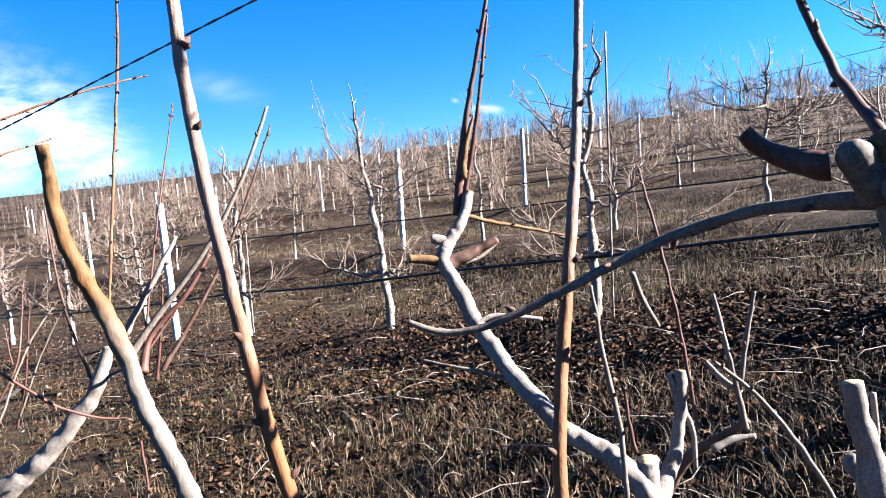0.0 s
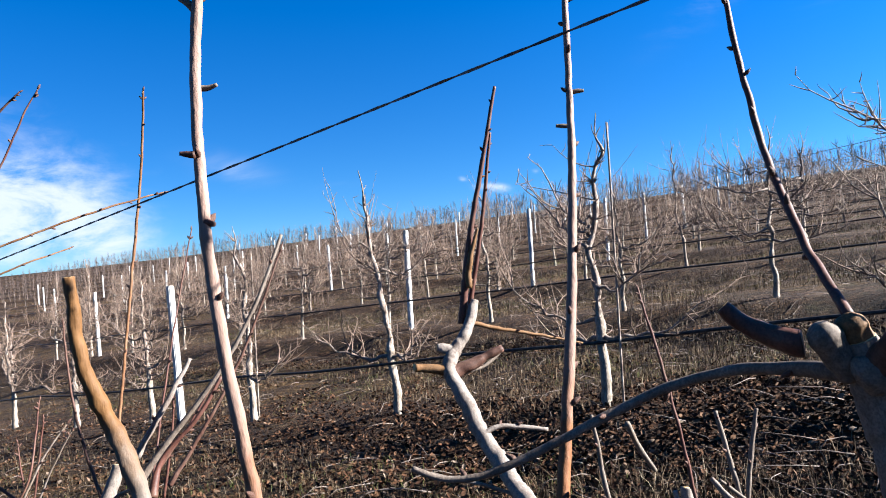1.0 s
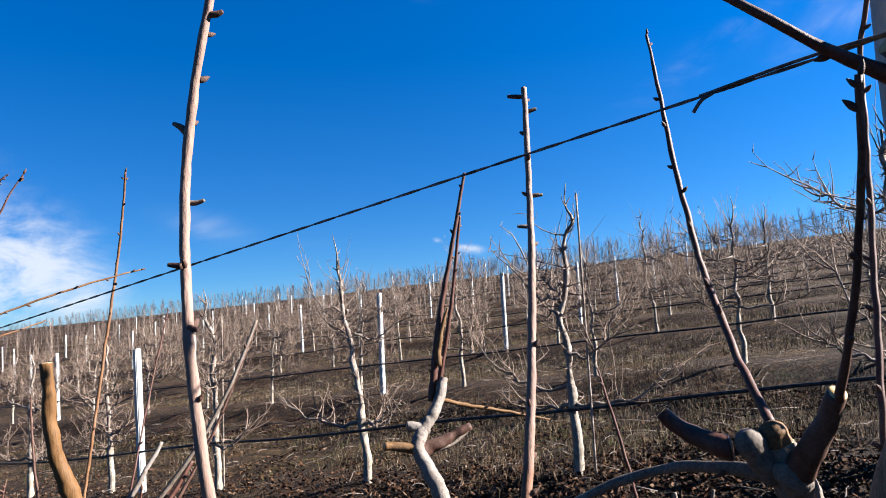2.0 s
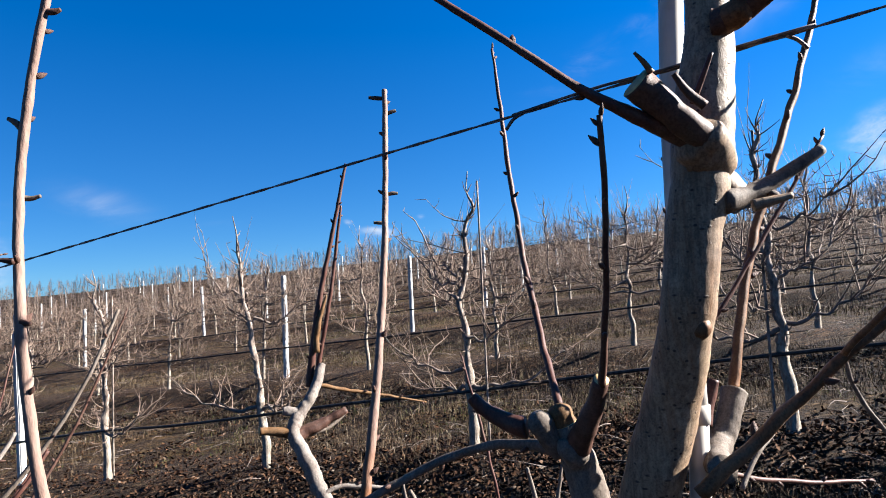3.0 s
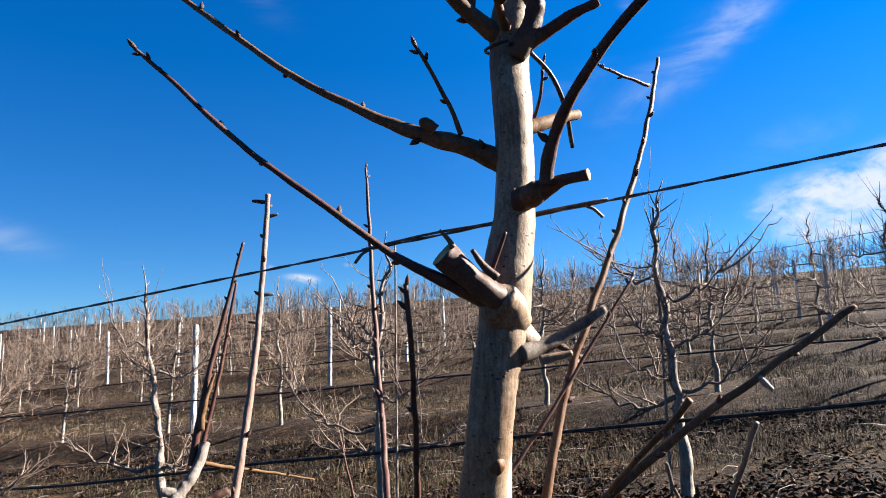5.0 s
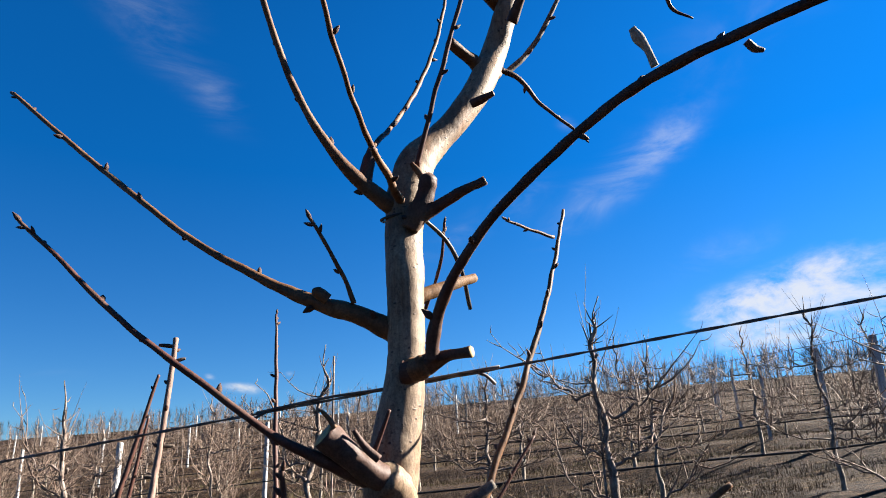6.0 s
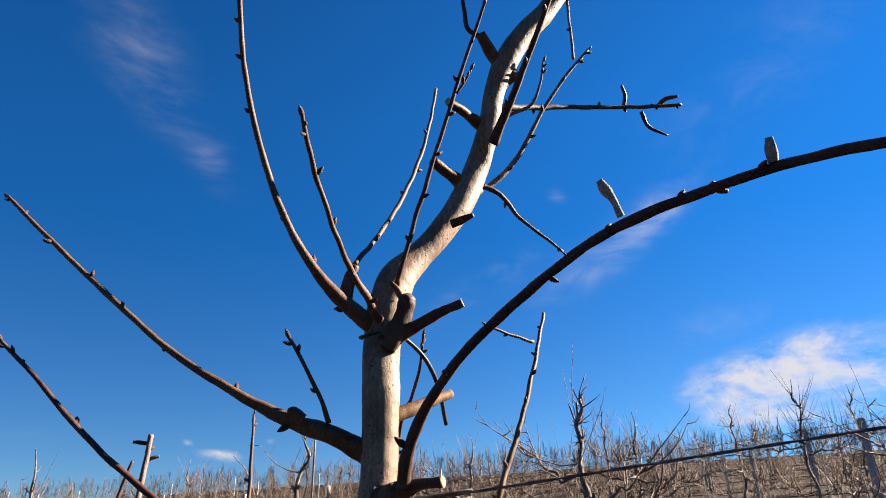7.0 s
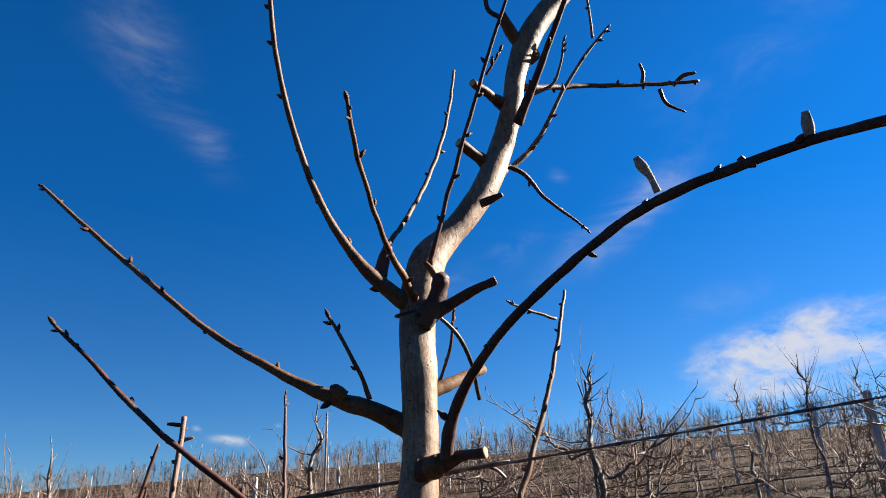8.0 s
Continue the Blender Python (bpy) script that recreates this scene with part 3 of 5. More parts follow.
near_tree = tagged(new("fruit_tree"), "bare pruned fruit tree with sawn stubs and long shoots", "tree")
near_tree.location = (0, 0, 0)
grown(near_tree, [
    ("trunk","trunk_bark",[(0.46,0.52,0.4,0.036),(0.475,0.5,0.55,0.033),(0.478,0.49,0.95,0.034),(0.484,0.475,1.4,0.0325),(0.506,0.484,1.7,0.0275),(0.526,0.458,1.833,0.0245),(0.5385,0.436,1.899,0.0228),(0.5425,0.416,1.943,0.0212),(0.546,0.402,1.985,0.0205),(0.552,0.4,2.029,0.0213),(0.562,0.399,2.08,0.0229),(0.567,0.399,2.118,0.0236),(0.582,0.4041,2.2157,0.0179),(0.5825,0.4058,2.2394,0.0182),(0.5835,0.4095,2.295,0.0192),(0.5854,0.4214,2.3449,0.0198),(0.5918,0.4259,2.3939,0.0211),(0.6037,0.4327,2.4289,0.0211),(0.629,0.4391,2.4612,0.0165),(0.6597,0.4435,2.4987,0.0157),(0.6877,0.449,2.5426,0.0169),(0.7149,0.461,2.6031,0.0161),(0.7301,0.4485,2.6585,0.0146),(0.741,0.4482,2.7147,0.0143),(0.7582,0.4434,2.7666,0.0168),(0.7838,0.4372,2.8133,0.0164),(0.8233,0.4315,2.8642,0.0145),(0.884,0.423,2.987,0.0135),(0.874,0.443,3.137,0.012),(0.914,0.423,3.337,0.008),(0.904,0.443,3.507,0.004)]),
    ("knob","twig_bark",[(0.546,0.403,1.959,0.0111),(0.549,0.393,1.96,0.0084),(0.55,0.387,1.961,0.0054)]),
    ("knob","trunk_bark",[(0.577,0.401,2.072,0.0154),(0.586,0.4,2.066,0.0128),(0.593,0.4,2.059,0.0087)]),
    ("knob","twig_bark",[(0.584,0.386,2.197,0.0123),(0.588,0.372,2.198,0.0101),(0.592,0.364,2.2,0.0065)]),
    ("branch","twig_bark",[(0.586,0.409,2.226,0.0098),(0.5618,0.4119,2.244,0.0107),(0.549,0.4171,2.2517,0.01),(0.5282,0.4253,2.2634,0.0092),(0.4994,0.4355,2.2681,0.0088),(0.4642,0.4488,2.2845,0.0049),(0.4411,0.4588,2.3032,0.0045),(0.4178,0.4683,2.3184,0.0042),(0.3886,0.4798,2.3325,0.0039),(0.3631,0.4912,2.3536,0.0037),(0.3325,0.5062,2.3833,0.0036),(0.2979,0.5223,2.4114,0.0034),(0.2716,0.5356,2.4369,0.0032),(0.2482,0.5477,2.4597,0.0031),(0.2158,0.5643,2.49,0.003),(0.1775,0.5843,2.5254,0.0029),(0.153,0.5984,2.5535,0.0024),(0.1299,0.6107,2.5748,0.0021)]),
    ("knob","twig_bark",[(0.507,0.417,2.27,0.006),(0.499,0.416,2.276,0.006),(0.494,0.416,2.28,0.0038)]),
    ("shoot","twig_bark",[(0.533,0.42,2.268,0.0029),(0.527,0.415,2.286,0.0022),(0.517,0.411,2.302,0.002),(0.504,0.405,2.326,0.002),(0.488,0.401,2.348,0.0018)]),
    ("branch","red_bark",[(0.556,0.378,2.098,0.0075),(0.5225,0.3722,2.1124,0.0083),(0.5104,0.37,2.1161,0.0064),(0.489,0.367,2.1261,0.0045),(0.468,0.3652,2.1373,0.0036),(0.4447,0.3646,2.1526,0.0031),(0.4261,0.3651,2.1659,0.003),(0.4071,0.3666,2.1835,0.0029),(0.3857,0.369,2.2005,0.0028),(0.3598,0.3724,2.2144,0.0027),(0.3397,0.3761,2.2352,0.0026),(0.3196,0.3797,2.2528,0.0025),(0.3072,0.3817,2.2615,0.0025),(0.2881,0.3857,2.2862,0.0023),(0.2696,0.3887,2.3045,0.0021),(0.2517,0.3912,2.3187,0.0019),(0.2383,0.3929,2.3323,0.0017)]),
    ("knob","trunk_bark",[(0.572,0.396,2.082,0.0165),(0.559,0.382,2.097,0.0188),(0.548,0.373,2.106,0.0150)]),
    # brown stub and spur; dark bark also puts the trunk's shade into their colour
    ("cut_stub","dark_bark",[(0.566,0.385,2.096,0.0085),(0.551,0.37,2.106,0.0108),(0.535,0.364,2.117,0.0122),(0.517,0.36,2.130,0.0126),(0.501,0.357,2.143,0.0122)]),
    ("spur","dark_bark",[(0.546,0.348,2.12,0.0037),(0.534,0.348,2.131,0.0031),(0.525,0.347,2.144,0.002)]),
    ("spur","twig_bark",[(0.51,0.349,2.146,0.0025),(0.504,0.349,2.155,0.002),(0.498,0.348,2.161,0.0012)]),
    ("spur","red_bark",[(0.544,0.364,2.126,0.0026),(0.55,0.358,2.142,0.0023),(0.556,0.352,2.16,0.0017)]),
    ("shoot","twig_bark",[(0.5798,0.42,2.3673,0.0102),(0.5558,0.4166,2.3811,0.0094),(0.5316,0.4119,2.4021,0.0072),(0.5135,0.4077,2.4176,0.0053),(0.4949,0.4018,2.4415,0.0042),(0.4757,0.3936,2.4736,0.0037),(0.4628,0.3876,2.4948,0.0035),(0.4486,0.3772,2.533,0.0034),(0.4375,0.3677,2.5657,0.0032),(0.428,0.3594,2.5929,0.003),(0.4201,0.3494,2.6261,0.0029),(0.4138,0.3392,2.6597,0.0027),(0.4113,0.3306,2.6885,0.0026),(0.4043,0.3162,2.7362,0.0023),(0.3987,0.3035,2.7793,0.0019)]),
    ("shoot","twig_bark",[(0.5862,0.4169,2.3709,0.0058),(0.5679,0.3837,2.3803,0.0038),(0.5454,0.3428,2.3933,0.003),(0.5279,0.3088,2.4062,0.0027),(0.5176,0.2854,2.4167,0.0024),(0.5102,0.2643,2.4272,0.0023),(0.4982,0.2379,2.4383,0.0021),(0.4891,0.2125,2.4483,0.002),(0.4839,0.192,2.4551,0.0023),(0.4808,0.1734,2.4598,0.0015)]),
    ("spur","red_bark",[(0.546,0.427,2.402,0.0089),(0.549,0.424,2.42,0.0074),(0.554,0.42,2.439,0.0048)]),
    ("shoot","twig_bark",[(0.554,0.42,2.44,0.003),(0.583,0.481,2.487,0.003),(0.62,0.528,2.564,0.003),(0.661,0.57,2.648,0.003),(0.694,0.607,2.749,0.0029),(0.711,0.643,2.862,0.0023)]),
    ("shoot","red_bark",[(0.599,0.407,2.414,0.003),(0.606,0.392,2.452,0.0027),(0.617,0.371,2.498,0.0025),(0.629,0.352,2.542,0.0025),(0.644,0.323,2.603,0.0022),(0.658,0.294,2.667,0.002),(0.668,0.261,2.696,0.002),(0.672,0.233,2.717,0.0014)]),
    ("shoot","red_bark",[(0.638,0.287,2.587,0.0014),(0.645,0.281,2.598,0.0014),(0.651,0.274,2.609,0.001)]),
    ("knob","dark_bark",[(0.588,0.404,2.342,0.0098),(0.597,0.398,2.36,0.0112),(0.604,0.394,2.378,0.0098),(0.607,0.392,2.391,0.0102),(0.608,0.391,2.396,0.0085)]),
    ("spur","twig_bark",[(0.604,0.402,2.398,0.0042),(0.599,0.4,2.405,0.0037),(0.591,0.399,2.414,0.0023)]),
    ("cut_stub","dark_bark",[(0.597,0.402,2.352,0.0070),(0.615,0.39,2.364,0.006),(0.637,0.378,2.375,0.0055),(0.661,0.365,2.385,0.0047)]),
    ("tie","hose",[(0.604,0.426,2.369,0.0016),(0.601,0.436,2.37,0.0016),(0.594,0.444,2.369,0.0016),(0.584,0.446,2.367,0.0016),(0.573,0.444,2.364,0.0016),(0.566,0.436,2.361,0.0016),(0.563,0.426,2.359,0.0016),(0.566,0.416,2.358,0.0016),(0.573,0.408,2.358,0.0016),(0.584,0.405,2.36,0.0016),(0.594,0.408,2.363,0.0016),(0.601,0.416,2.366,0.0016),(0.604,0.426,2.369,0.0016)]),
    ("cut_stub","dark_bark",[(0.577,0.387,2.195,0.0100),(0.595,0.368,2.202,0.0079),(0.609,0.351,2.206,0.0055),(0.627,0.334,2.206,0.0049)]),
    ("branch","dark_bark",[(0.596,0.356,2.203,0.0062),(0.597,0.35,2.219,0.0062),(0.594,0.344,2.237,0.0066),(0.601,0.318,2.258,0.0045),(0.614,0.29,2.284,0.0041),(0.627,0.261,2.309,0.0042),(0.655,0.228,2.336,0.0041),(0.693,0.194,2.361,0.0042),(0.715,0.173,2.384,0.0043),(0.736,0.159,2.391,0.0042),(0.759,0.129,2.393,0.004),(0.779,0.099,2.395,0.0039),(0.799,0.069,2.397,0.0037),(0.823,0.037,2.395,0.0037),(0.854,-0.005,2.387,0.0037),(0.896,-0.06,2.37,0.0037)]),
    ("bud","bud",[(0.731,0.159,2.393,0.0032),(0.724,0.156,2.406,0.0032),(0.718,0.155,2.414,0.0042),(0.713,0.154,2.421,0.0027)]),
    ("bud","bud",[(0.8,0.068,2.399,0.0033),(0.799,0.066,2.407,0.004),(0.797,0.063,2.416,0.0027)]),
    ("bud","dark_bark",[(0.869,0.216,2.47,0.0036),(0.877,0.216,2.463,0.0036),(0.885,0.215,2.462,0.0023)]),
    ("cut_stub","orange_bark",[(0.589,0.423,2.272,0.0068),(0.617,0.433,2.285,0.0075),(0.649,0.451,2.299,0.0062),(0.674,0.472,2.31,0.0053)]),
    ("tie","hose",[(0.579,0.396,2.352,0.002),(0.591,0.393,2.352,0.002),(0.615,0.438,2.363,0.0024),(0.637,0.45,2.348,0.0025),(0.657,0.467,2.323,0.0025),(0.674,0.492,2.279,0.0025)]),
    ("shoot","red_bark",[(0.52,0.5,1.55,0.0032),(0.632,0.681,1.949,0.0035),(0.638,0.669,2.061,0.0033),(0.646,0.662,2.183,0.003),(0.649,0.666,2.29,0.0026),(0.651,0.67,2.353,0.0026),(0.655,0.548,2.284,0.0022),(0.653,0.524,2.362,0.0019),(0.654,0.516,2.392,0.0017)]),
    ("cut_stub","twig_bark",[(0.713,0.467,2.568,0.0102),(0.678,0.45,2.583,0.0073),(0.648,0.435,2.592,0.0056)]),
    ("cut_stub","twig_bark",[(0.734,0.463,2.666,0.0093),(0.7,0.438,2.669,0.0059),(0.666,0.414,2.67,0.005)]),
    ("cut_stub","twig_bark",[(0.77,0.452,2.746,0.0118),(0.747,0.443,2.769,0.0088),(0.72,0.43,2.802,0.007)]),
    ("shoot","red_bark",[(0.72,0.431,2.799,0.0038),(0.705,0.435,2.809,0.0034),(0.697,0.428,2.837,0.0029),(0.691,0.413,2.883,0.0026)]),
    ("spur","dark_bark",[(0.662,0.402,2.491,0.005),(0.674,0.392,2.494,0.0044),(0.682,0.383,2.496,0.0027)]),
    ("branch","dark_bark",[(0.724,0.419,2.618,0.006),(0.732,0.398,2.635,0.0054),(0.744,0.364,2.681,0.0041),(0.757,0.33,2.725,0.0035),(0.766,0.3,2.762,0.0032)]),
    ("shoot","dark_bark",[(0.728,0.476,2.588,0.0042),(0.75,0.481,2.582,0.0034),(0.784,0.491,2.554,0.0025),(0.848,0.5,2.512,0.0018)]),
    ("shoot","bark",[(0.74,0.492,2.595,0.0043),(0.764,0.496,2.606,0.0041),(0.789,0.487,2.645,0.0032),(0.809,0.476,2.692,0.0029),(0.834,0.461,2.744,0.0026),(0.857,0.455,2.778,0.0026),(0.893,0.443,2.818,0.002)]),
    ("shoot","bark",[(0.77,0.471,2.702,0.0026),(0.801,0.46,2.718,0.0022),(0.811,0.448,2.745,0.0019),(0.815,0.437,2.778,0.0016)]),
    ("shoot","twig_bark",[(0.873,0.454,2.806,0.0023),(0.87,0.448,2.847,0.002),(0.863,0.434,2.91,0.0021)]),
    ("branch","twig_bark",[(0.758,0.461,2.707,0.0046),(0.803,0.485,2.731,0.0038),(0.876,0.502,2.754,0.0033),(0.979,0.511,2.776,0.0034),(1.035,0.503,2.778,0.003),(1.078,0.496,2.786,0.0027)]),
    ("spur","twig_bark",[(0.982,0.509,2.778,0.0034),(0.983,0.503,2.793,0.0031),(0.976,0.498,2.808,0.0023)]),
    ("spur","twig_bark",[(1.039,0.509,2.782,0.0035),(1.055,0.498,2.796,0.0035),(1.072,0.492,2.799,0.0023)]),
    ("spur","red_bark",[(1.017,0.516,2.777,0.0035),(1.028,0.522,2.757,0.0031),(1.061,0.52,2.741,0.0015)]),
    ("shoot","twig_bark",[(0.6289,0.5153,1.8907,0.0052),(0.642,0.5281,1.9318,0.005),(0.6585,0.5431,1.9799,0.005),(0.6795,0.5579,2.0274,0.0047),(0.7005,0.5714,2.0708,0.0046),(0.7385,0.5925,2.1384,0.0044),(0.7733,0.6116,2.1996,0.0042),(0.8254,0.6414,2.2955,0.0038),(0.8644,0.67,2.3872,0.0034),(0.8855,0.6998,2.4461,0.0032),(0.9134,0.7298,2.4996,0.0028)]),
    ("shoot","twig_bark",[(0.874,0.69,2.438,0.0028),(0.8312,0.675,2.443,0.0024),(0.7858,0.66,2.452,0.002)]),
    ("shoot","red_bark",[(0.584,0.514,1.918,0.0022),(0.627,0.524,1.966,0.0022),(0.666,0.536,2.008,0.0022),(0.713,0.544,2.078,0.0023),(0.762,0.552,2.138,0.0016)]),
    ("branch","bark",[(0.572,0.387,2.055,0.0085),(0.595,0.4,2.057,0.0072),(0.619,0.398,2.068,0.0065),(0.638,0.396,2.083,0.0052),(0.659,0.395,2.094,0.0044)]),
    ("spur","trunk_bark",[(0.587,0.371,2.049,0.0046),(0.601,0.369,2.052,0.0037),(0.615,0.367,2.055,0.0025)]),
    ("cut_stub","bark",[(0.563,0.405,1.849,0.0093),(0.603,0.497,1.85,0.0113),(0.615,0.504,1.868,0.0115),(0.628,0.512,1.89,0.0112)]),
    ("cut_stub","red_bark",[(0.591,0.497,1.862,0.0054),(0.597,0.5,1.885,0.0052),(0.604,0.502,1.903,0.0049)]),
    ("branch","twig_bark",[(0.545,0.41,1.83,0.0055),(0.579,0.398,1.864,0.005),(0.621,0.381,1.909,0.0045),(0.658,0.366,1.952,0.004),(0.698,0.351,1.983,0.0036),(0.757,0.333,2.025,0.0034),(0.799,0.318,2.054,0.0034),(0.841,0.302,2.087,0.0027)]),
    ("shoot","twig_bark",[(0.64,0.363,1.937,0.0027),(0.65,0.339,1.964,0.0026),(0.663,0.315,1.987,0.0023),(0.674,0.291,2.011,0.0026),(0.679,0.289,2.018,0.003)]),
    ("bud","bud",[(0.764,0.328,2.031,0.0024),(0.769,0.327,2.025,0.0031),(0.775,0.327,2.02,0.0021)]),
    ("shoot","bark",[(0.861,0.653,1.72,0.0038),(0.873,0.621,1.792,0.0037),(0.884,0.588,1.86,0.0034),(0.888,0.558,1.914,0.0032),(0.891,0.528,1.965,0.0031)]),
    ("shoot","bark",[(0.99,0.729,1.686,0.003),(0.93,0.727,1.778,0.0029),(0.89,0.725,1.836,0.0029),(0.872,0.721,1.887,0.0026)]),
    ("shoot","red_bark",[(0.593,0.541,1.817,0.0025),(0.671,0.58,1.789,0.0026),(0.757,0.617,1.768,0.0025),(0.847,0.653,1.754,0.0021)]),
    ("shoot","bark",[(0.652,0.566,1.782,0.0026),(0.681,0.585,1.81,0.0024),(0.711,0.605,1.827,0.0022)]),
    ("limb","bark",[(0.495,0.46,1.56,0.019),(0.5,0.5,1.66,0.0175),(0.492,0.522,1.76,0.0165),(0.482,0.526,1.82,0.0165),(0.472,0.524,1.852,0.0165),(0.466,0.523,1.868,0.013)]),
    ("spur","bark",[(0.463,0.525,1.842,0.0105),(0.448,0.521,1.862,0.0112),(0.441,0.519,1.878,0.0095),(0.440,0.519,1.882,0.005)]),
    ("knob","orange_bark",[(0.469,0.523,1.862,0.0115),(0.464,0.522,1.874,0.0112),(0.462,0.522,1.884,0.0085)]),
    ("knob","bark",[(0.476,0.515,1.838,0.012),(0.466,0.511,1.848,0.0105),(0.459,0.511,1.853,0.0065)]),
    ("cut_stub","red_bark",[(0.4306,0.528,1.866,0.0088),(0.4118,0.54,1.872,0.0082),(0.3949,0.55,1.881,0.0076),(0.3826,0.555,1.894,0.0064)]),
    ("cut_stub","dark_bark",[(0.474,0.515,1.845,0.0108),(0.481,0.485,1.878,0.0092),(0.487,0.455,1.917,0.0066)]),
    ("shoot","dark_bark",[(0.486,0.452,1.912,0.0034),(0.483,0.42,1.95,0.0026),(0.478,0.385,2.01,0.0024),(0.473,0.356,2.07,0.0023),(0.468,0.342,2.115,0.0022)]),
    ("shoot","red_bark",[(0.463,0.523,1.884,0.0040),(0.466,0.6,1.93,0.0036),(0.467,0.677,1.983,0.0035),(0.46,0.724,2.128,0.0034),(0.459,0.743,2.187,0.0032),(0.458,0.761,2.272,0.0026),(0.456,0.78,2.332,0.0017)]),
    ("branch","bark",[(0.474,0.524,1.84,0.0072),(0.448,0.575,1.842,0.0054),(0.411,0.657,1.832,0.005),(0.358,0.655,1.817,0.0048),(0.304,0.653,1.791,0.0048),(0.259,0.652,1.768,0.0046),(0.197,0.649,1.74,0.0042),(0.157,0.649,1.722,0.0037),(0.129,0.65,1.722,0.0033),(0.101,0.651,1.741,0.0029)]),
    ("spur","bark",[(0.314,0.66,1.776,0.0028),(0.326,0.682,1.747,0.0029),(0.344,0.705,1.715,0.0025)]),
    ("shoot","ripe_bark",[(0.26,0.5,1.2,0.0096),(0.217,0.642,1.562,0.0069),(0.238,0.672,1.634,0.0069),(0.255,0.71,1.727,0.0067),(0.268,0.746,1.817,0.0065),(0.284,0.806,1.948,0.0054),(0.293,0.831,2.069,0.0046),(0.297,0.86,2.152,0.0046),(0.298,0.877,2.231,0.004),(0.301,0.893,2.315,0.0041)]),
    ("spur","dark_bark",[(0.3,0.894,2.302,0.0029),(0.289,0.894,2.303,0.0032),(0.276,0.893,2.304,0.0022)]),
    ("spur","bark",[(0.301,0.896,2.278,0.0029),(0.309,0.896,2.281,0.0032),(0.317,0.896,2.283,0.0022)]),
    ("spur","bark",[(0.297,0.861,2.148,0.0027),(0.305,0.861,2.149,0.0031),(0.314,0.861,2.149,0.002)]),
    ("spur","bark",[(0.296,0.865,2.106,0.0027),(0.286,0.865,2.107,0.0031),(0.276,0.865,2.108,0.002)]),
    ("shoot","ripe_bark",[(0.22,0.5,1.1,0.0112),(0.08,0.55,1.35,0.0088),(0.006,0.548,1.612,0.0065),(-0.005,0.543,1.678,0.0064),(-0.011,0.537,1.738,0.0061),(-0.02,0.535,1.835,0.0058),(-0.035,0.532,1.882,0.0055),(-0.038,0.533,1.949,0.0053),(-0.05,0.541,2.06,0.005),(-0.047,0.547,2.115,0.0048),(-0.048,0.552,2.172,0.0049),(-0.039,0.547,2.224,0.0046),(-0.019,0.541,2.281,0.0045),(-0.003,0.534,2.352,0.0042),(0.009,0.53,2.401,0.004)]),
    ("spur","dark_bark",[(-0.041,0.537,1.993,0.0049),(-0.038,0.537,1.992,0.0036),(-0.033,0.537,1.991,0.0022)]),
    ("spur","dark_bark",[(-0.044,0.531,2.051,0.0031),(-0.051,0.531,2.052,0.0027),(-0.057,0.53,2.053,0.0018)]),
    ("spur","bark",[(-0.052,0.558,2.116,0.0033),(-0.043,0.558,2.115,0.0026),(-0.033,0.558,2.117,0.0016)]),
    ("spur","bark",[(-0.046,0.551,2.184,0.0038),(-0.052,0.55,2.19,0.0031),(-0.059,0.55,2.194,0.0019)]),
    ("spur","dark_bark",[(-0.014,0.54,2.296,0.0033),(-0.007,0.54,2.296,0.0031),(-0.001,0.54,2.298,0.0019)]),
    ("limb","stump_bark",[(0.42,0.5,0.95,0.0218),(0.15,0.66,1.15,0.0185),(-0.249,0.843,1.461,0.0136),(-0.284,0.854,1.529,0.013),(-0.323,0.864,1.603,0.0125),(-0.346,0.874,1.661,0.0126),(-0.38,0.885,1.728,0.0127),(-0.41,0.875,1.803,0.0108),(-0.422,0.868,1.886,0.0094),(-0.422,0.862,1.958,0.0083)]),
    ("shoot","bark",[(-0.361,0.899,1.646,0.0065),(-0.348,0.913,1.684,0.0046),(-0.305,0.931,1.72,0.004),(-0.265,0.95,1.774,0.0034),(-0.207,0.975,1.852,0.003),(-0.18,0.996,1.943,0.003),(-0.161,1.013,2.003,0.0027)]),
    ("shoot","red_bark",[(-0.338,0.9,1.628,0.0071),(-0.34,0.92,1.665,0.0046),(-0.288,0.951,1.732,0.0034),(-0.26,0.978,1.787,0.003)]),
    ("shoot","pale_bark",[(-0.381,0.93,1.677,0.0054),(-0.357,0.949,1.729,0.0046),(-0.335,0.968,1.772,0.0042),(-0.316,0.987,1.817,0.0029)]),
    ("limb","pale_bark",[(0.5,0.48,0.75,0.0252),(0.5,0.9,0.85,0.0235),(0.392,1.117,1.332,0.0181),(0.343,1.147,1.385,0.0179),(0.275,1.176,1.413,0.0176),(0.224,1.21,1.459,0.0172),(0.162,1.308,1.506,0.0177),(0.104,1.398,1.567,0.0175),(0.062,1.426,1.649,0.0165),(0.033,1.454,1.709,0.0158),(0.042,1.47,1.734,0.0142),(0.064,1.49,1.763,0.0134),(0.08,1.51,1.799,0.0125),(0.093,1.53,1.844,0.0095)]),
    ("shoot","red_bark",[(0.06,1.53,1.792,0.0095),(0.072,1.53,1.858,0.009),(0.077,1.53,1.925,0.0082),(0.093,1.53,1.992,0.0072),(0.103,1.53,2.053,0.0062),(0.124,1.53,2.114,0.0056),(0.148,1.53,2.224,0.005),(0.162,1.53,2.286,0.0045),(0.174,1.53,2.335,0.0038)]),
    ("cut_stub","orange_bark",[(0.083,1.52,1.875,0.0065),(0.086,1.52,1.923,0.0068),(0.101,1.52,1.976,0.005),(0.113,1.52,2.01,0.0026)]),
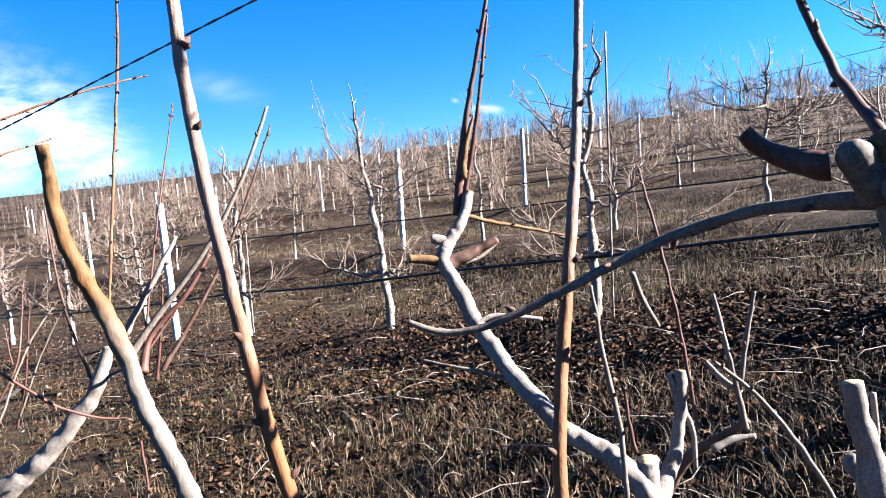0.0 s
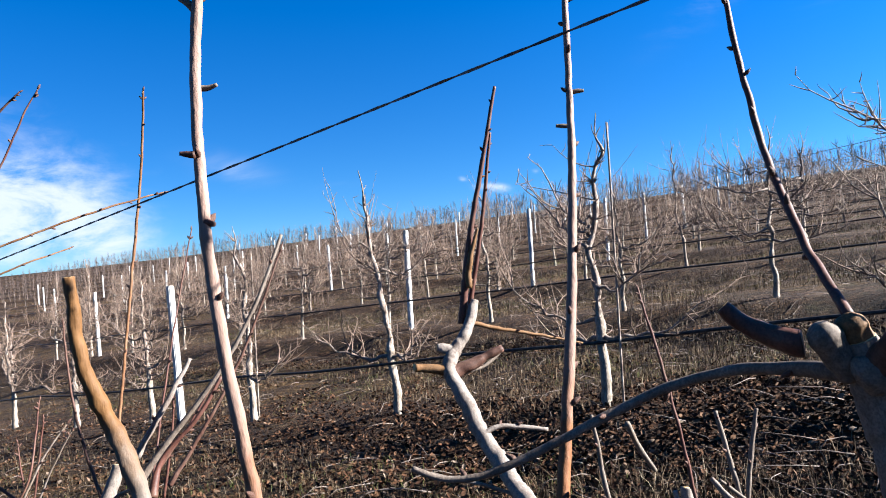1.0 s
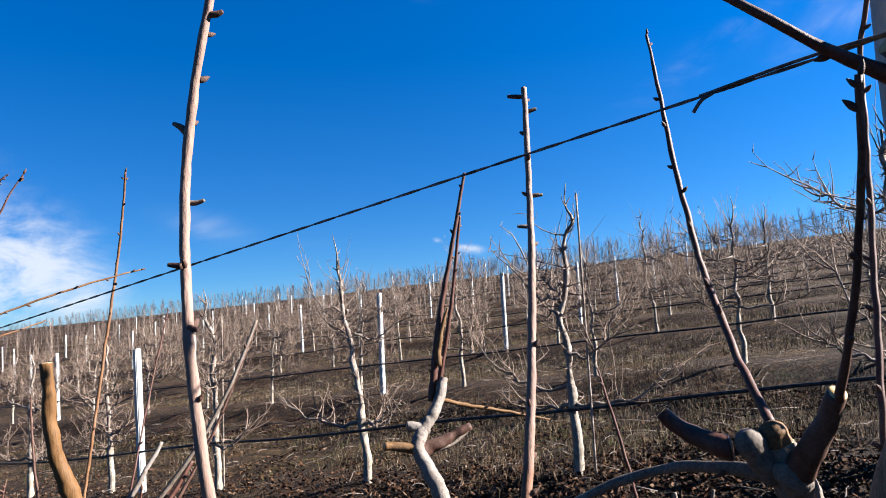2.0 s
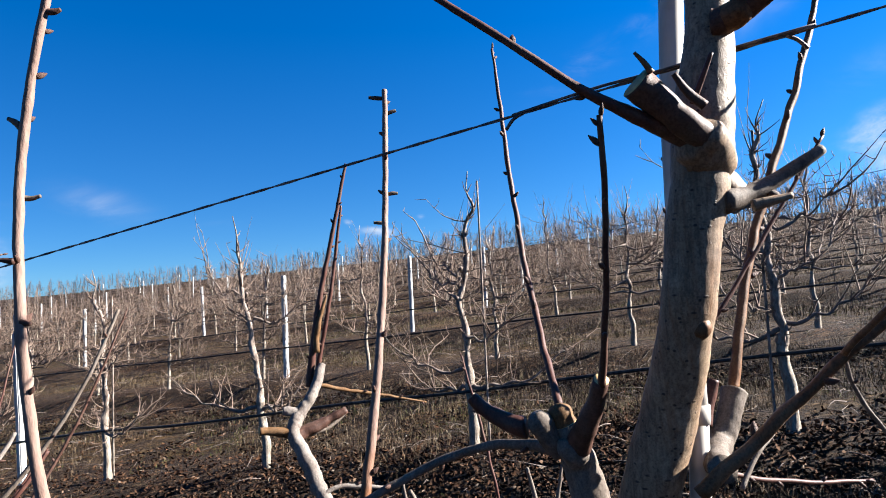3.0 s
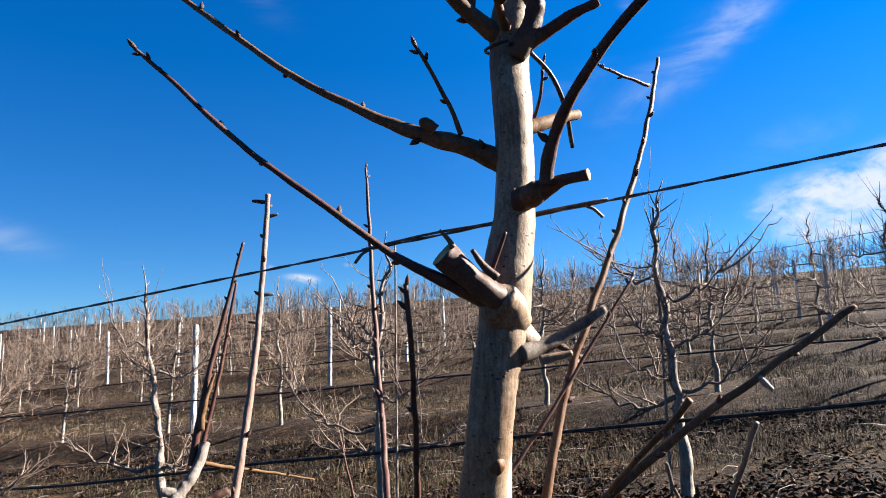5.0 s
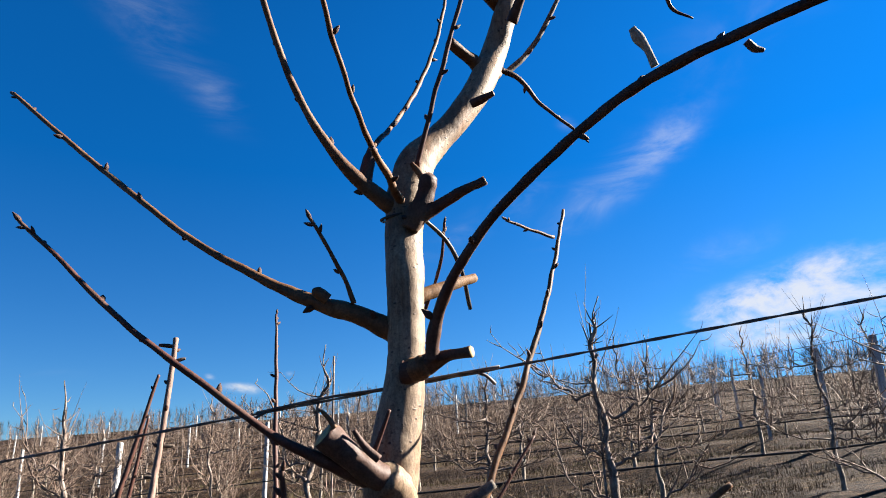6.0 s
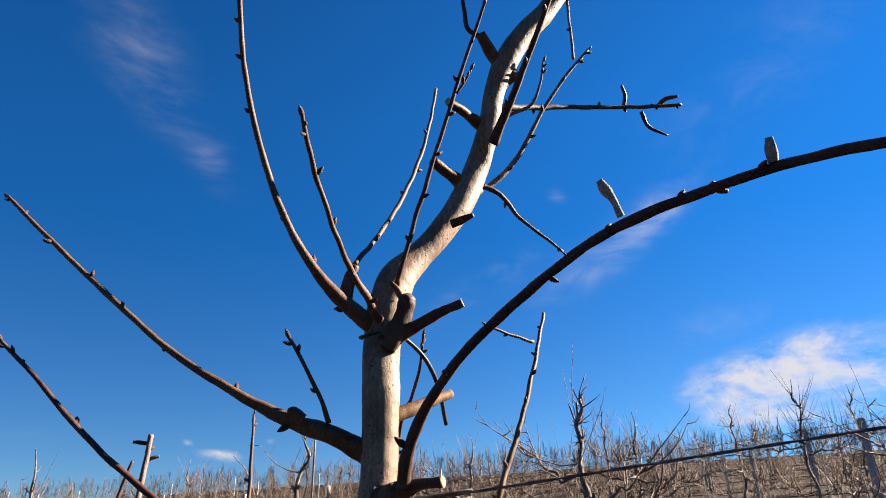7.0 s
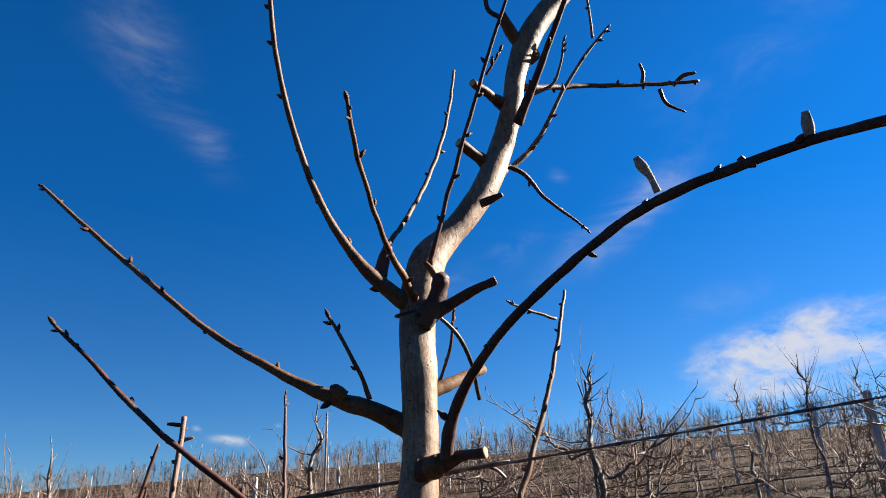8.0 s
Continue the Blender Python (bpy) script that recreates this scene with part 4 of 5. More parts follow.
    ("shoot","red_bark",[(0.076,1.555,1.822,0.0062),(0.089,1.555,1.875,0.006),(0.109,1.555,1.963,0.0052),(0.127,1.555,2.045,0.0048),(0.137,1.555,2.115,0.0044),(0.147,1.555,2.199,0.004),(0.155,1.555,2.234,0.003)]),
    ("shoot","orange_bark",[(0.078,1.584,1.787,0.0057),(0.121,1.618,1.766,0.0046),(0.175,1.652,1.754,0.0047),(0.262,1.685,1.735,0.0042),(0.344,1.718,1.706,0.0025)]),
    ("cut_stub","orange_bark",[(0.04,1.454,1.696,0.0126),(-0.005,1.439,1.706,0.0097),(-0.039,1.425,1.712,0.009)]),
    ("cut_stub","dark_bark",[(0.038,1.463,1.688,0.015),(0.088,1.482,1.708,0.0116),(0.151,1.503,1.735,0.0087)]),
    ("cut_stub","pale_bark",[(0.408,1.136,1.297,0.0179),(0.459,1.21,1.364,0.0113),(0.475,1.231,1.44,0.0109),(0.481,1.248,1.503,0.0105)]),
    ("spur","pale_bark",[(0.479,1.241,1.436,0.0061),(0.493,1.24,1.405,0.0053),(0.499,1.232,1.322,0.0043)]),
    ("shoot","bark",[(0.577,1.2,1.408,0.0055),(0.571,1.207,1.477,0.0051),(0.546,1.212,1.557,0.0047),(0.543,1.216,1.596,0.0043),(0.533,1.219,1.646,0.0039)]),
    ("shoot","bark",[(0.571,1.207,1.477,0.0043),(0.583,1.216,1.554,0.0043),(0.595,1.223,1.603,0.0039),(0.605,1.229,1.645,0.0031)]),
    ("shoot","bark",[(0.721,1.154,1.267,0.0049),(0.675,1.17,1.359,0.005),(0.627,1.185,1.438,0.0046),(0.578,1.198,1.505,0.0043),(0.527,1.206,1.529,0.0031)]),
    ("shoot","bark",[(0.33,0.876,1.434,0.0035),(0.324,0.887,1.544,0.0038),(0.311,0.893,1.618,0.0035),(0.297,0.903,1.725,0.0023)]),
    ("shoot","red_bark",[(0.494,1.19,1.414,0.0035),(0.481,1.201,1.532,0.0035),(0.468,1.211,1.651,0.0035),(0.439,1.219,1.76,0.0031),(0.416,1.228,1.872,0.002)]),
    ("cut_stub","pale_bark",[(0.399,1.134,1.293,0.0223),(0.397,1.139,1.336,0.0214),(0.399,1.143,1.379,0.0187)]),
    ("branch","dark_bark",[(0.445,1.315,1.215,0.014),(0.504,1.284,1.327,0.0099),(0.558,1.27,1.368,0.0079),(0.598,1.253,1.403,0.0056)]),
    ("spur","pale_bark",[(0.472,1.24,1.437,0.0061),(0.466,1.243,1.468,0.0057),(0.459,1.245,1.497,0.0048)]),
    ("cut_stub","pale_bark",[(0.531,1.239,1.356,0.0058),(0.571,1.246,1.371,0.0062),(0.607,1.251,1.374,0.0058)]),
    ("shoot","pale_bark",[(0.63,0.879,1.468,0.0045),(0.635,0.885,1.517,0.0042),(0.634,0.891,1.576,0.0034)]),
    ("limb","pale_bark",[(0.611,0.908,1.481,0.0092),(0.631,0.894,1.461,0.012),(0.664,0.879,1.427,0.0135)]),
    ("spur","pale_bark",[(0.526,1.255,1.515,0.0043),(0.549,1.23,1.488,0.0059),(0.572,1.206,1.473,0.0059)]),
    ("shoot","red_bark",[(0.378,1.123,1.403,0.0038),(0.368,1.128,1.46,0.0034),(0.365,1.132,1.512,0.0022)]),
    ("cut_stub","pale_bark",[(0.052,1.48,1.735,0.0116),(0.031,1.473,1.743,0.011),(0.007,1.465,1.747,0.0092)]),
    ("shoot","bark",[(0.146,1.532,1.725,0.0046),(0.11,1.504,1.698,0.0041),(0.064,1.476,1.685,0.004)]),
    ("cut_stub","pale_bark",[(0.626,0.855,1.444,0.0191),(0.613,0.861,1.513,0.0146),(0.605,0.864,1.554,0.0134),(0.6,0.868,1.599,0.0121)]),
    ("shoot","pale_bark",[(0.099,1.387,1.57,0.0066),(0.134,1.4,1.584,0.0052),(0.181,1.413,1.579,0.0053),(0.24,1.426,1.568,0.0043)]),
    ("shoot","bark",[(0.172,1.286,1.478,0.0039),(0.122,1.305,1.491,0.0036),(0.054,1.32,1.502,0.0032),(-0.008,1.337,1.511,0.0028)]),
])
side_tree = tagged(new("fruit_tree"), "bare fruit tree with thin reddish shoots", "tree")
grown(side_tree, [
    ("limb","pale_bark",[(-0.694,0.98,1.392,0.0158),(-0.62,1.0,1.441,0.0159),(-0.554,1.021,1.51,0.0135),(-0.511,1.038,1.572,0.012),(-0.497,1.052,1.631,0.0088)]),
    ("shoot","bark",[(-0.52,1.041,1.561,0.0029),(-0.468,1.016,1.595,0.0026),(-0.405,0.991,1.612,0.002)]),
    ("shoot","twig_bark",[(-0.694,1.338,1.594,0.0033),(-0.686,1.371,1.764,0.0033),(-0.681,1.403,1.94,0.0034),(-0.676,1.435,2.095,0.0034),(-0.637,1.42,2.219,0.0031),(-0.624,1.4,2.315,0.0025),(-0.606,1.379,2.37,0.0022)]),
    ("shoot","twig_bark",[(-0.908,1.22,2.016,0.0023),(-0.783,1.279,2.075,0.0023),(-0.7,1.33,2.102,0.0024),(-0.661,1.375,2.125,0.0022),(-0.596,1.423,2.144,0.0017)]),
    ("shoot","twig_bark",[(-1.109,1.441,1.961,0.0021),(-1.009,1.492,2.008,0.0022),(-0.977,1.531,2.025,0.0019),(-0.95,1.569,2.041,0.0016)]),
    ("shoot","red_bark",[(-0.742,1.098,2.148,0.0018),(-0.707,1.106,2.217,0.0018),(-0.678,1.112,2.277,0.0016),(-0.655,1.117,2.314,0.0011)]),
    ("shoot","red_bark",[(-0.734,1.104,2.271,0.0022),(-0.713,1.108,2.29,0.002),(-0.689,1.112,2.311,0.0014)]),
    ("shoot","red_bark",[(-0.405,0.986,1.567,0.0024),(-0.406,1.02,1.65,0.0018),(-0.403,1.057,1.756,0.0017),(-0.4,1.097,1.896,0.0015),(-0.381,1.139,2.032,0.0011)]),
    ("shoot","red_bark",[(-0.388,0.996,1.638,0.0024),(-0.361,1.021,1.681,0.002),(-0.325,1.049,1.744,0.0016),(-0.306,1.073,1.787,0.0012)]),
    ("shoot","red_bark",[(-0.566,0.873,1.66,0.0022),(-0.515,0.899,1.6,0.0022),(-0.485,0.924,1.557,0.0025),(-0.46,0.951,1.54,0.0023),(-0.427,0.979,1.531,0.0016)]),
    ("shoot","red_bark",[(-0.719,1.087,1.477,0.002),(-0.701,1.097,1.548,0.002),(-0.69,1.108,1.639,0.0018),(-0.684,1.115,1.7,0.0011)]),
    ("shoot","bark",[(-0.713,1.09,1.497,0.002),(-0.677,1.104,1.587,0.0018),(-0.649,1.114,1.646,0.0016),(-0.632,1.12,1.676,0.0011)]),
    ("shoot","red_bark",[(-0.705,1.096,1.538,0.0016),(-0.722,1.1,1.6,0.0016),(-0.731,1.105,1.662,0.0011)]),
    ("shoot","pale_bark",[(-0.768,1.086,1.521,0.0036),(-0.726,1.093,1.539,0.0032),(-0.694,1.099,1.557,0.0022)]),
    ("shoot","dark_bark",[(-0.837,1.472,1.427,0.0042),(-0.873,1.478,1.525,0.0036),(-0.903,1.481,1.595,0.0033),(-0.924,1.491,1.719,0.003),(-0.936,1.504,1.857,0.0021)]),
    ("shoot","red_bark",[(-0.377,0.933,1.514,0.0019),(-0.371,0.925,1.428,0.0017),(-0.377,0.921,1.394,0.0017)]),
    ("shoot","bark",[(-0.665,0.986,1.516,0.0025),(-0.645,1.008,1.584,0.0021),(-0.619,1.031,1.654,0.0019),(-0.589,1.054,1.706,0.0013)]),
    ("shoot","red_bark",[(-0.673,0.985,1.536,0.0021),(-0.633,1.011,1.622,0.0019),(-0.632,1.03,1.684,0.0015),(-0.635,1.049,1.749,0.0011)]),
    ("shoot","red_bark",[(-0.459,1.123,1.548,0.0027),(-0.443,1.124,1.631,0.0025),(-0.435,1.124,1.672,0.0022),(-0.428,1.124,1.733,0.0014)]),
    ("shoot","dark_bark",[(-0.476,1.171,1.554,0.0052),(-0.445,1.194,1.61,0.004),(-0.401,1.22,1.678,0.0034),(-0.361,1.244,1.749,0.0029),(-0.311,1.27,1.873,0.0025),(-0.27,1.294,1.999,0.0018)]),
])

# ---- orchard rows ----


def orchard_tree(seed, tall=2.5, lean=0.0, limbs=None, spurs=1.0, shoots=26, arms_most=10, stout=1.0, girth=0.66, tangle=6):
    """Stems of one bare trained tree with its foot at the origin and its row along x: trunk, limbs, twigs."""
    rng = random.Random(seed)
    fork = rng.uniform(0.52, 0.66)
    x, y, z = lean * 0.2, 0.0, fork
    trunk = [(0, 0, -0.06, 0.066), (0, 0, 0.04, 0.056), (0.01, 0, 0.28, 0.049), (lean * 0.2, 0, fork - 0.05, 0.047), (lean * 0.2 + 0.004, 0, fork + 0.02, 0.053)]
    kink, swing = [], rng.choice((-1, 1))
    while z < tall * 0.80:
        z += rng.uniform(0.09, 0.17)
        swing = -swing if rng.random() < 0.6 else swing
        x += swing * rng.uniform(0.004, 0.035) + lean * 0.04
        y += rng.uniform(-0.03, 0.03)
        r = (0.037 - 0.021 * (z - fork) / (tall - fork)) * rng.choice((0.84, 0.95, 1.0, 1.22))
        trunk.append((x, y, z, r))
        kink.append(trunk[-1])
    trunk = [(*p[:3], p[3] * girth) for p in trunk]
    top = trunk[-1]
    side = rng.choice((-1, 1))
    trunk.append((top[0] + side * rng.uniform(0.03, 0.09), top[1], top[2] + tall * 0.05, 0.014))
    trunk.append((top[0] + side * rng.uniform(0.0, 0.06), top[1], tall * 0.92, 0.008))
    trunk.append((top[0] + side * rng.uniform(0.0, 0.12), top[1], tall, 0.004))
    arms, twigs = [], []

    def twig(p, out, long, r, bend=0.3, lift=0.14):
        """A twig that bends on its way; returns its points."""
        at, out = np.array(p[:3], float), np.array(out, float)
        out /= np.linalg.norm(out)
        r *= stout
        pts = [(*at, r)]
        for i in range(4):
            out = out + np.array([rng.uniform(-bend, bend) for _ in range(3)]) + np.array((0, 0, lift))
            out /= np.linalg.norm(out)
            at = at + out * long / 4
            pts.append((*at, r * (0.85, 0.7, 0.5, 0.25)[i]))
        twigs.append(pts)
        return pts

    if limbs is None:
        limbs = [(rng.choice((-1, 1)) if i > 1 else (-1, 1)[i], rng.uniform(0.5, 1.7), rng.uniform(0.5, 1.15), rng.uniform(0.05, 0.6)) for i in range(rng.randint(arms_most - 2, arms_most))]
    else:
        limbs = limbs + [(rng.choice((-1, 1)), rng.uniform(1.1, 1.9), rng.uniform(0.3, 0.6), rng.uniform(0.1, 0.6)) for _ in range(3)]
    heights, across = [t[2] for t in trunk], [t[0] for t in trunk]
    for way, start, long, rise in limbs:
        z0 = max(fork - 0.08, start)
        x0 = float(np.interp(z0, heights, across))
        depth, thick = rng.uniform(-0.4, 0.4), (0.006 + 0.009 * min(long, 1.0)) * (girth / 0.66)
        pts, dy, dz = [(x0, 0, z0, thick * 1.25)], 0.0, 0.0
        for j in range(1, 11):
            f = j / 10
            dy += rng.uniform(-0.035, 0.035)
            dz = dz * 0.6 + rng.uniform(-0.04, 0.04)
            pts.append((x0 + way * long * (f - 0.12 * f * f) + rng.uniform(-0.02, 0.02), depth * f + dy, z0 + rise * long * f ** 1.7 - 0.05 * math.sin(3.1 * f) + dz,
                        thick * (1 - 0.78 * f) * rng.choice((0.86, 1.0, 1.2))))
        arms.append(pts)
        for j in range(tangle):
            p = pts[rng.randint(2, 9)]
            branch = twig(p, (way * rng.uniform(-0.2, 1.0), rng.uniform(-0.9, 0.9), rng.uniform(-0.1, 0.9)), rng.uniform(0.2, 0.6), rng.uniform(0.006, 0.009), 0.34)
            for q in branch[2:]:
                twig(q, (rng.uniform(-1, 1), rng.uniform(-1, 1), rng.uniform(-0.1, 0.9)), rng.uniform(0.04, 0.16), 0.0045)
        for j in range(int(13 * spurs)):
            p = pts[rng.randint(1, 10)]
            twig(p, (rng.uniform(-0.7, 0.7) + way * 0.3, rng.uniform(-0.8, 0.8), rng.uniform(-0.3, 0.9)), rng.uniform(0.03, 0.12), rng.uniform(0.004, 0.0065))
        for j in range(int(shoots / 6)):
            p = pts[rng.randint(3, 10)]
            twig(p, (rng.uniform(-0.35, 0.35), rng.uniform(-0.4, 0.4), 1), rng.uniform(0.25, 0.75), rng.uniform(0.0032, 0.0048), 0.13, 0.1)
    for p in kink:
        for j in range(int(5 * spurs)):
            twig(p, (rng.uniform(-1, 1), rng.uniform(-1, 1), rng.uniform(-0.35, 0.6)), rng.uniform(0.04, 0.14), rng.uniform(0.005, 0.008))
        if rng.random() < 0.55 * spurs:
            arc = twig(p, (rng.choice((-1, 1)), rng.uniform(-0.8, 0.8), rng.uniform(-0.2, 0.4)), rng.uniform(0.3, 0.75), 0.006, 0.22, 0.16)
            for q in arc[1:]:
                twig(q, (rng.uniform(-1, 1), rng.uniform(-1, 1), rng.uniform(0, 0.8)), rng.uniform(0.03, 0.12), 0.0035)
    for j in range(int(7 * spurs)):
        twig(trunk[-rng.randint(2, 5)], (rng.uniform(-1, 1), rng.uniform(-1, 1), rng.uniform(0.0, 0.8)), rng.uniform(0.06, 0.24), 0.0065, 0.4)
    for j in range(shoots):
        twig(kink[-1 - j % 7 if len(kink) > 7 else -1], (rng.uniform(-0.75, 0.75), rng.uniform(-0.6, 0.6), 1), rng.uniform(0.25, 0.7), rng.uniform(0.003, 0.0045), 0.13, 0.08)
    return trunk, arms, twigs


TREE_LABEL = "bare pale-barked fruit tree trained in a row"


def orchard_tree_thing(seed, near=False, **kw):
    trunk, arms, twigs = orchard_tree(seed, **kw)
    top = tagged(new("fruit_tree"), TREE_LABEL, "tree", "orchard trees")
    v, f, s = tube(trunk, 10 if near else 8, 4 if near else 3, 0.34, seed)
    child(mesh_object("trunk", v, f, [M["orchard_bark"], M["orchard_bark"]], s), top)
    for pts in arms:
        v, f, s = tube(pts, 7 if near else 5, 3 if near else 1, 0.28, seed)
        child(mesh_object("limb", v, f, [M["orchard_limb"]] * 2, s), top)
    v, f, s = joined([tube(t, 4, 1, 0.0, 0, False) if near else tube([t[0], t[2], t[4]], 3, 1, 0.0, 0, False) for t in twigs])
    child(mesh_object("crown", v, f, [M["orchard_spur"]]), top, "tangle of thin reddish-grey twigs")
    return top


def stand(a, o, turn=0.0, size=1.0):
    angle = ROW_TURN + turn
    return Matrix.Translation(place(a, o)) @ Matrix.Rotation(angle, 4, "Z") @ Matrix.Scale(size, 4)


def set_tree(ob, a, o, turn=0.0, size=1.0):
    ob.matrix_basis = stand(a, o, turn, size)
    return ob


rng = random.Random(11)
# second row: trees told apart one by one (place along the row, height, lean, limbs)
for i, (a, tall, lean, limbs) in enumerate((
    (-13.7, 2.4, 0.1, None), (-11.3, 2.5, 0.1, None), (-9.0, 2.3, -0.1, None),
    (-6.68, 2.45, -0.15, [(1, 0.55, 0.95, 0.22), (-1, 0.55, 0.55, 0.25), (-1, 0.75, 0.5, 0.8)]),
    (-4.31, 2.60, -0.25, [(-1, 0.62, 1.05, 0.30), (1, 0.58, 0.45, 0.9), (1, 0.6, 0.8, 0.35)]),
    (-2.0, 2.50, -0.05, [(-1, 0.75, 0.95, 0.42), (-1, 0.55, 0.85, 0.12), (1, 0.60, 1.0, 0.28), (1, 1.0, 0.6, 0.7)]),
    (0.47, 2.40, -0.12, [(-1, 0.85, 0.55, 0.9), (-1, 0.75, 0.75, 0.1), (1, 0.8, 0.8, 0.55), (1, 1.1, 0.6, 0.8)]),
    (2.85, 2.55, 0.0, [(-1, 0.6, 0.9, 0.3), (1, 0.6, 0.9, 0.3), (-1, 0.9, 0.6, 0.6), (1, 1.1, 0.5, 0.7)]), (5.2, 2.5, 0.0, [(-1, 0.6, 0.9, 0.4), (1, 0.7, 0.9, 0.3), (-1, 1.1, 0.5, 0.6)]), (7.6, 2.5, 0.0, None),
)):
    set_tree(orchard_tree_thing(100 + i, tall=tall, lean=lean, limbs=limbs, spurs=1.5, shoots=9, near=True, girth=0.86, tangle=7), a, 5.4)

# thin stakes beside some trees of the second row
for a, tall in ((-1.83, 2.35), (0.36, 2.2), (-6.5, 2.1)):
    foot, head = place(a, 5.34, -0.1), place(a + 0.02, 5.36, tall)
    v, f, s = tube([(*foot, 0.010), (*((foot + head) / 2), 0.0095), (*head, 0.009)], 8, 4, 0.1)
    tagged(mesh_object("tree_stake", v, f, [M["orchard_bark"], M["cut_wood"]], s), "thin pale stake standing beside a tree trunk", "stake", "tree stakes")

# rows three to six: copies of seven kinds
kinds = [orchard_tree_thing(200 + i, tall=2.25 + 0.1 * i, lean=(-0.15, 0.1, 0, 0.15, -0.1, 0.05, 0)[i], spurs=1.2, shoots=36, stout=1.15, tangle=8) for i in range(7)]
used = set()
for row, (lo, hi) in enumerate(((-24, 9), (-30, 12), (-36, 14), (-40, 16))):
    o = ROW_ONE + ROW_GAP * (row + 2)
    count = int((hi - lo) / TREE_GAP)
    for i in range(count):
        a = 0.47 + TREE_GAP * round(lo / TREE_GAP + i) + (0.55, 0.35, -0.4, 0.3)[row] + rng.uniform(-0.15, 0.15)
        kind = rng.randrange(7)
        turn, size = rng.choice((0.0, math.pi)) + rng.uniform(-0.2, 0.2), rng.uniform(0.92, 1.08)
        if kind not in used:
            used.add(kind)
            set_tree(kinds[kind], a, o, turn, size)
        else:
            copy_thing(kinds[kind], stand(a, o, turn, size) @ Matrix.Scale(1 / kinds[kind].scale.x, 4))

# the rest of the slope up to the ridge, too far to tell the trees apart
far_kinds = []
for i in range(6):
    trunk, arms, twigs = orchard_tree(300 + i, tall=2.4 + 0.08 * i, spurs=0.35, shoots=34, arms_most=5, stout=1.2, tangle=2)
    trunk = [(x, y, z, r * 0.85) for x, y, z, r in trunk]
    wood = joined([tube(trunk[::2] + [trunk[-1]], 4, 1, 0, 0, False)] + [tube(p[::3], 3, 1, 0, 0, False) for p in arms])
    thin = joined([tube([t[0], t[4]], 3, 1, 0, 0, False) for t in twigs])
    far_kinds.append([(np.array(v), np.array(f)) for v, f, s in (wood, thin)])


def far_orchard():
    parts = [([], []), ([], [])]
    bases = [0, 0]
    for row in range(6, 16):
        o = ROW_ONE + ROW_GAP * row
        lo, hi = max(-2.8 * o, -130), 0.5 * o + 5
        for i in range(int((hi - lo) / TREE_GAP)):
            a = lo + TREE_GAP * i + rng.uniform(-0.3, 0.3)
            m = np.array(stand(a, o, rng.choice((0, math.pi)), rng.uniform(0.9, 1.12)))
            kind = far_kinds[rng.randrange(6)]
            for k in (0, 1):
                v, f = kind[k]
                parts[k][0].append(v @ m[:3, :3].T + m[:3, 3])
                parts[k][1].append(f + bases[k])
                bases[k] += len(v)
    for (vs, fs), name, mat, label in zip(parts, ("orchard_trunks", "orchard_twigs"), ("orchard_limb", "orchard_twig"),
                                         ("far rows of pale bare fruit tree trunks", "far haze of thin reddish fruit tree twigs")):
        me = bpy.data.meshes.new(name)
        verts, faces = np.concatenate(vs), np.concatenate(fs)
        me.from_pydata(verts.tolist(), [], faces.tolist())
        me.materials.append(M[mat])
        tagged(new(name, me), label, "trees", kind="stuff")


far_orchard()

# ---- posts, hoses and wires of the trellis ----


def concrete_post(tall=1.92, wide=0.085):
    bm = bmesh.new()
    bmesh.ops.create_cube(bm, size=1)
    for v in bm.verts:
        v.co = Vector((v.co.x * wide, v.co.y * wide, (v.co.z + 0.5) * (tall + 0.3) - 0.3))
    bmesh.ops.bevel(bm, geom=[e for e in bm.edges], offset=0.012, segments=2, affect="EDGES")
    bmesh.ops.subdivide_edges(bm, edges=[e for e in bm.edges if abs(e.verts[0].co.z - e.verts[1].co.z) > 1], cuts=9)
    for v in bm.verts:
        v.co += Vector((noise.noise(v.co * 3), noise.noise(v.co * 3 + Vector((5, 0, 0))), 0)) * 0.006
    me = bpy.data.meshes.new("trellis_post")
    bm.to_mesh(me)
    bm.free()
    me.materials.append(M["white_paint"])
    return me


post_mesh = concrete_post()
post_rng = random.Random(3)
for row in range(1, 13):
    o = ROW_ONE + ROW_GAP * row
    first = {1: -8.26, 2: -7.84, 3: -7.64, 4: -7.5}.get(row, -7.6 + post_rng.uniform(-0.6, 0.6))
    for j in range(-5, 4):
        a = first + 12.15 * j + (0.0 if j == 0 else post_rng.uniform(-0.4, 0.4))
        if not -3.0 * o - 4 < a < 0.7 * o + 3:
            continue
        ob = tagged(new("trellis_post", post_mesh), "white-painted square concrete trellis post in the tree row", "post", "trellis posts")
        ob.matrix_basis = stand(a, o, 0.0) @ Matrix.Rotation(post_rng.uniform(-0.02, 0.02), 4, "Y") @ Matrix.Rotation(post_rng.uniform(-0.02, 0.02), 4, "X")


def line_along(name, o, up, radius, mat, label, category, lo, hi, sag, sides=6):
    pts = []
    a = lo
    while a <= hi:
        p = place(a, o, up + sag * noise.noise((a * 0.55, o, up)))
        pts.append((p.x + ACROSS.x * 0.02, p.y + ACROSS.y * 0.02, p.z, radius))
        a += 1.18
    v, f, s = tube(pts, sides, 4 if o < 16 else 1)
    return tagged(mesh_object(name, v, f, [M[mat], M[mat]], s), label, category)


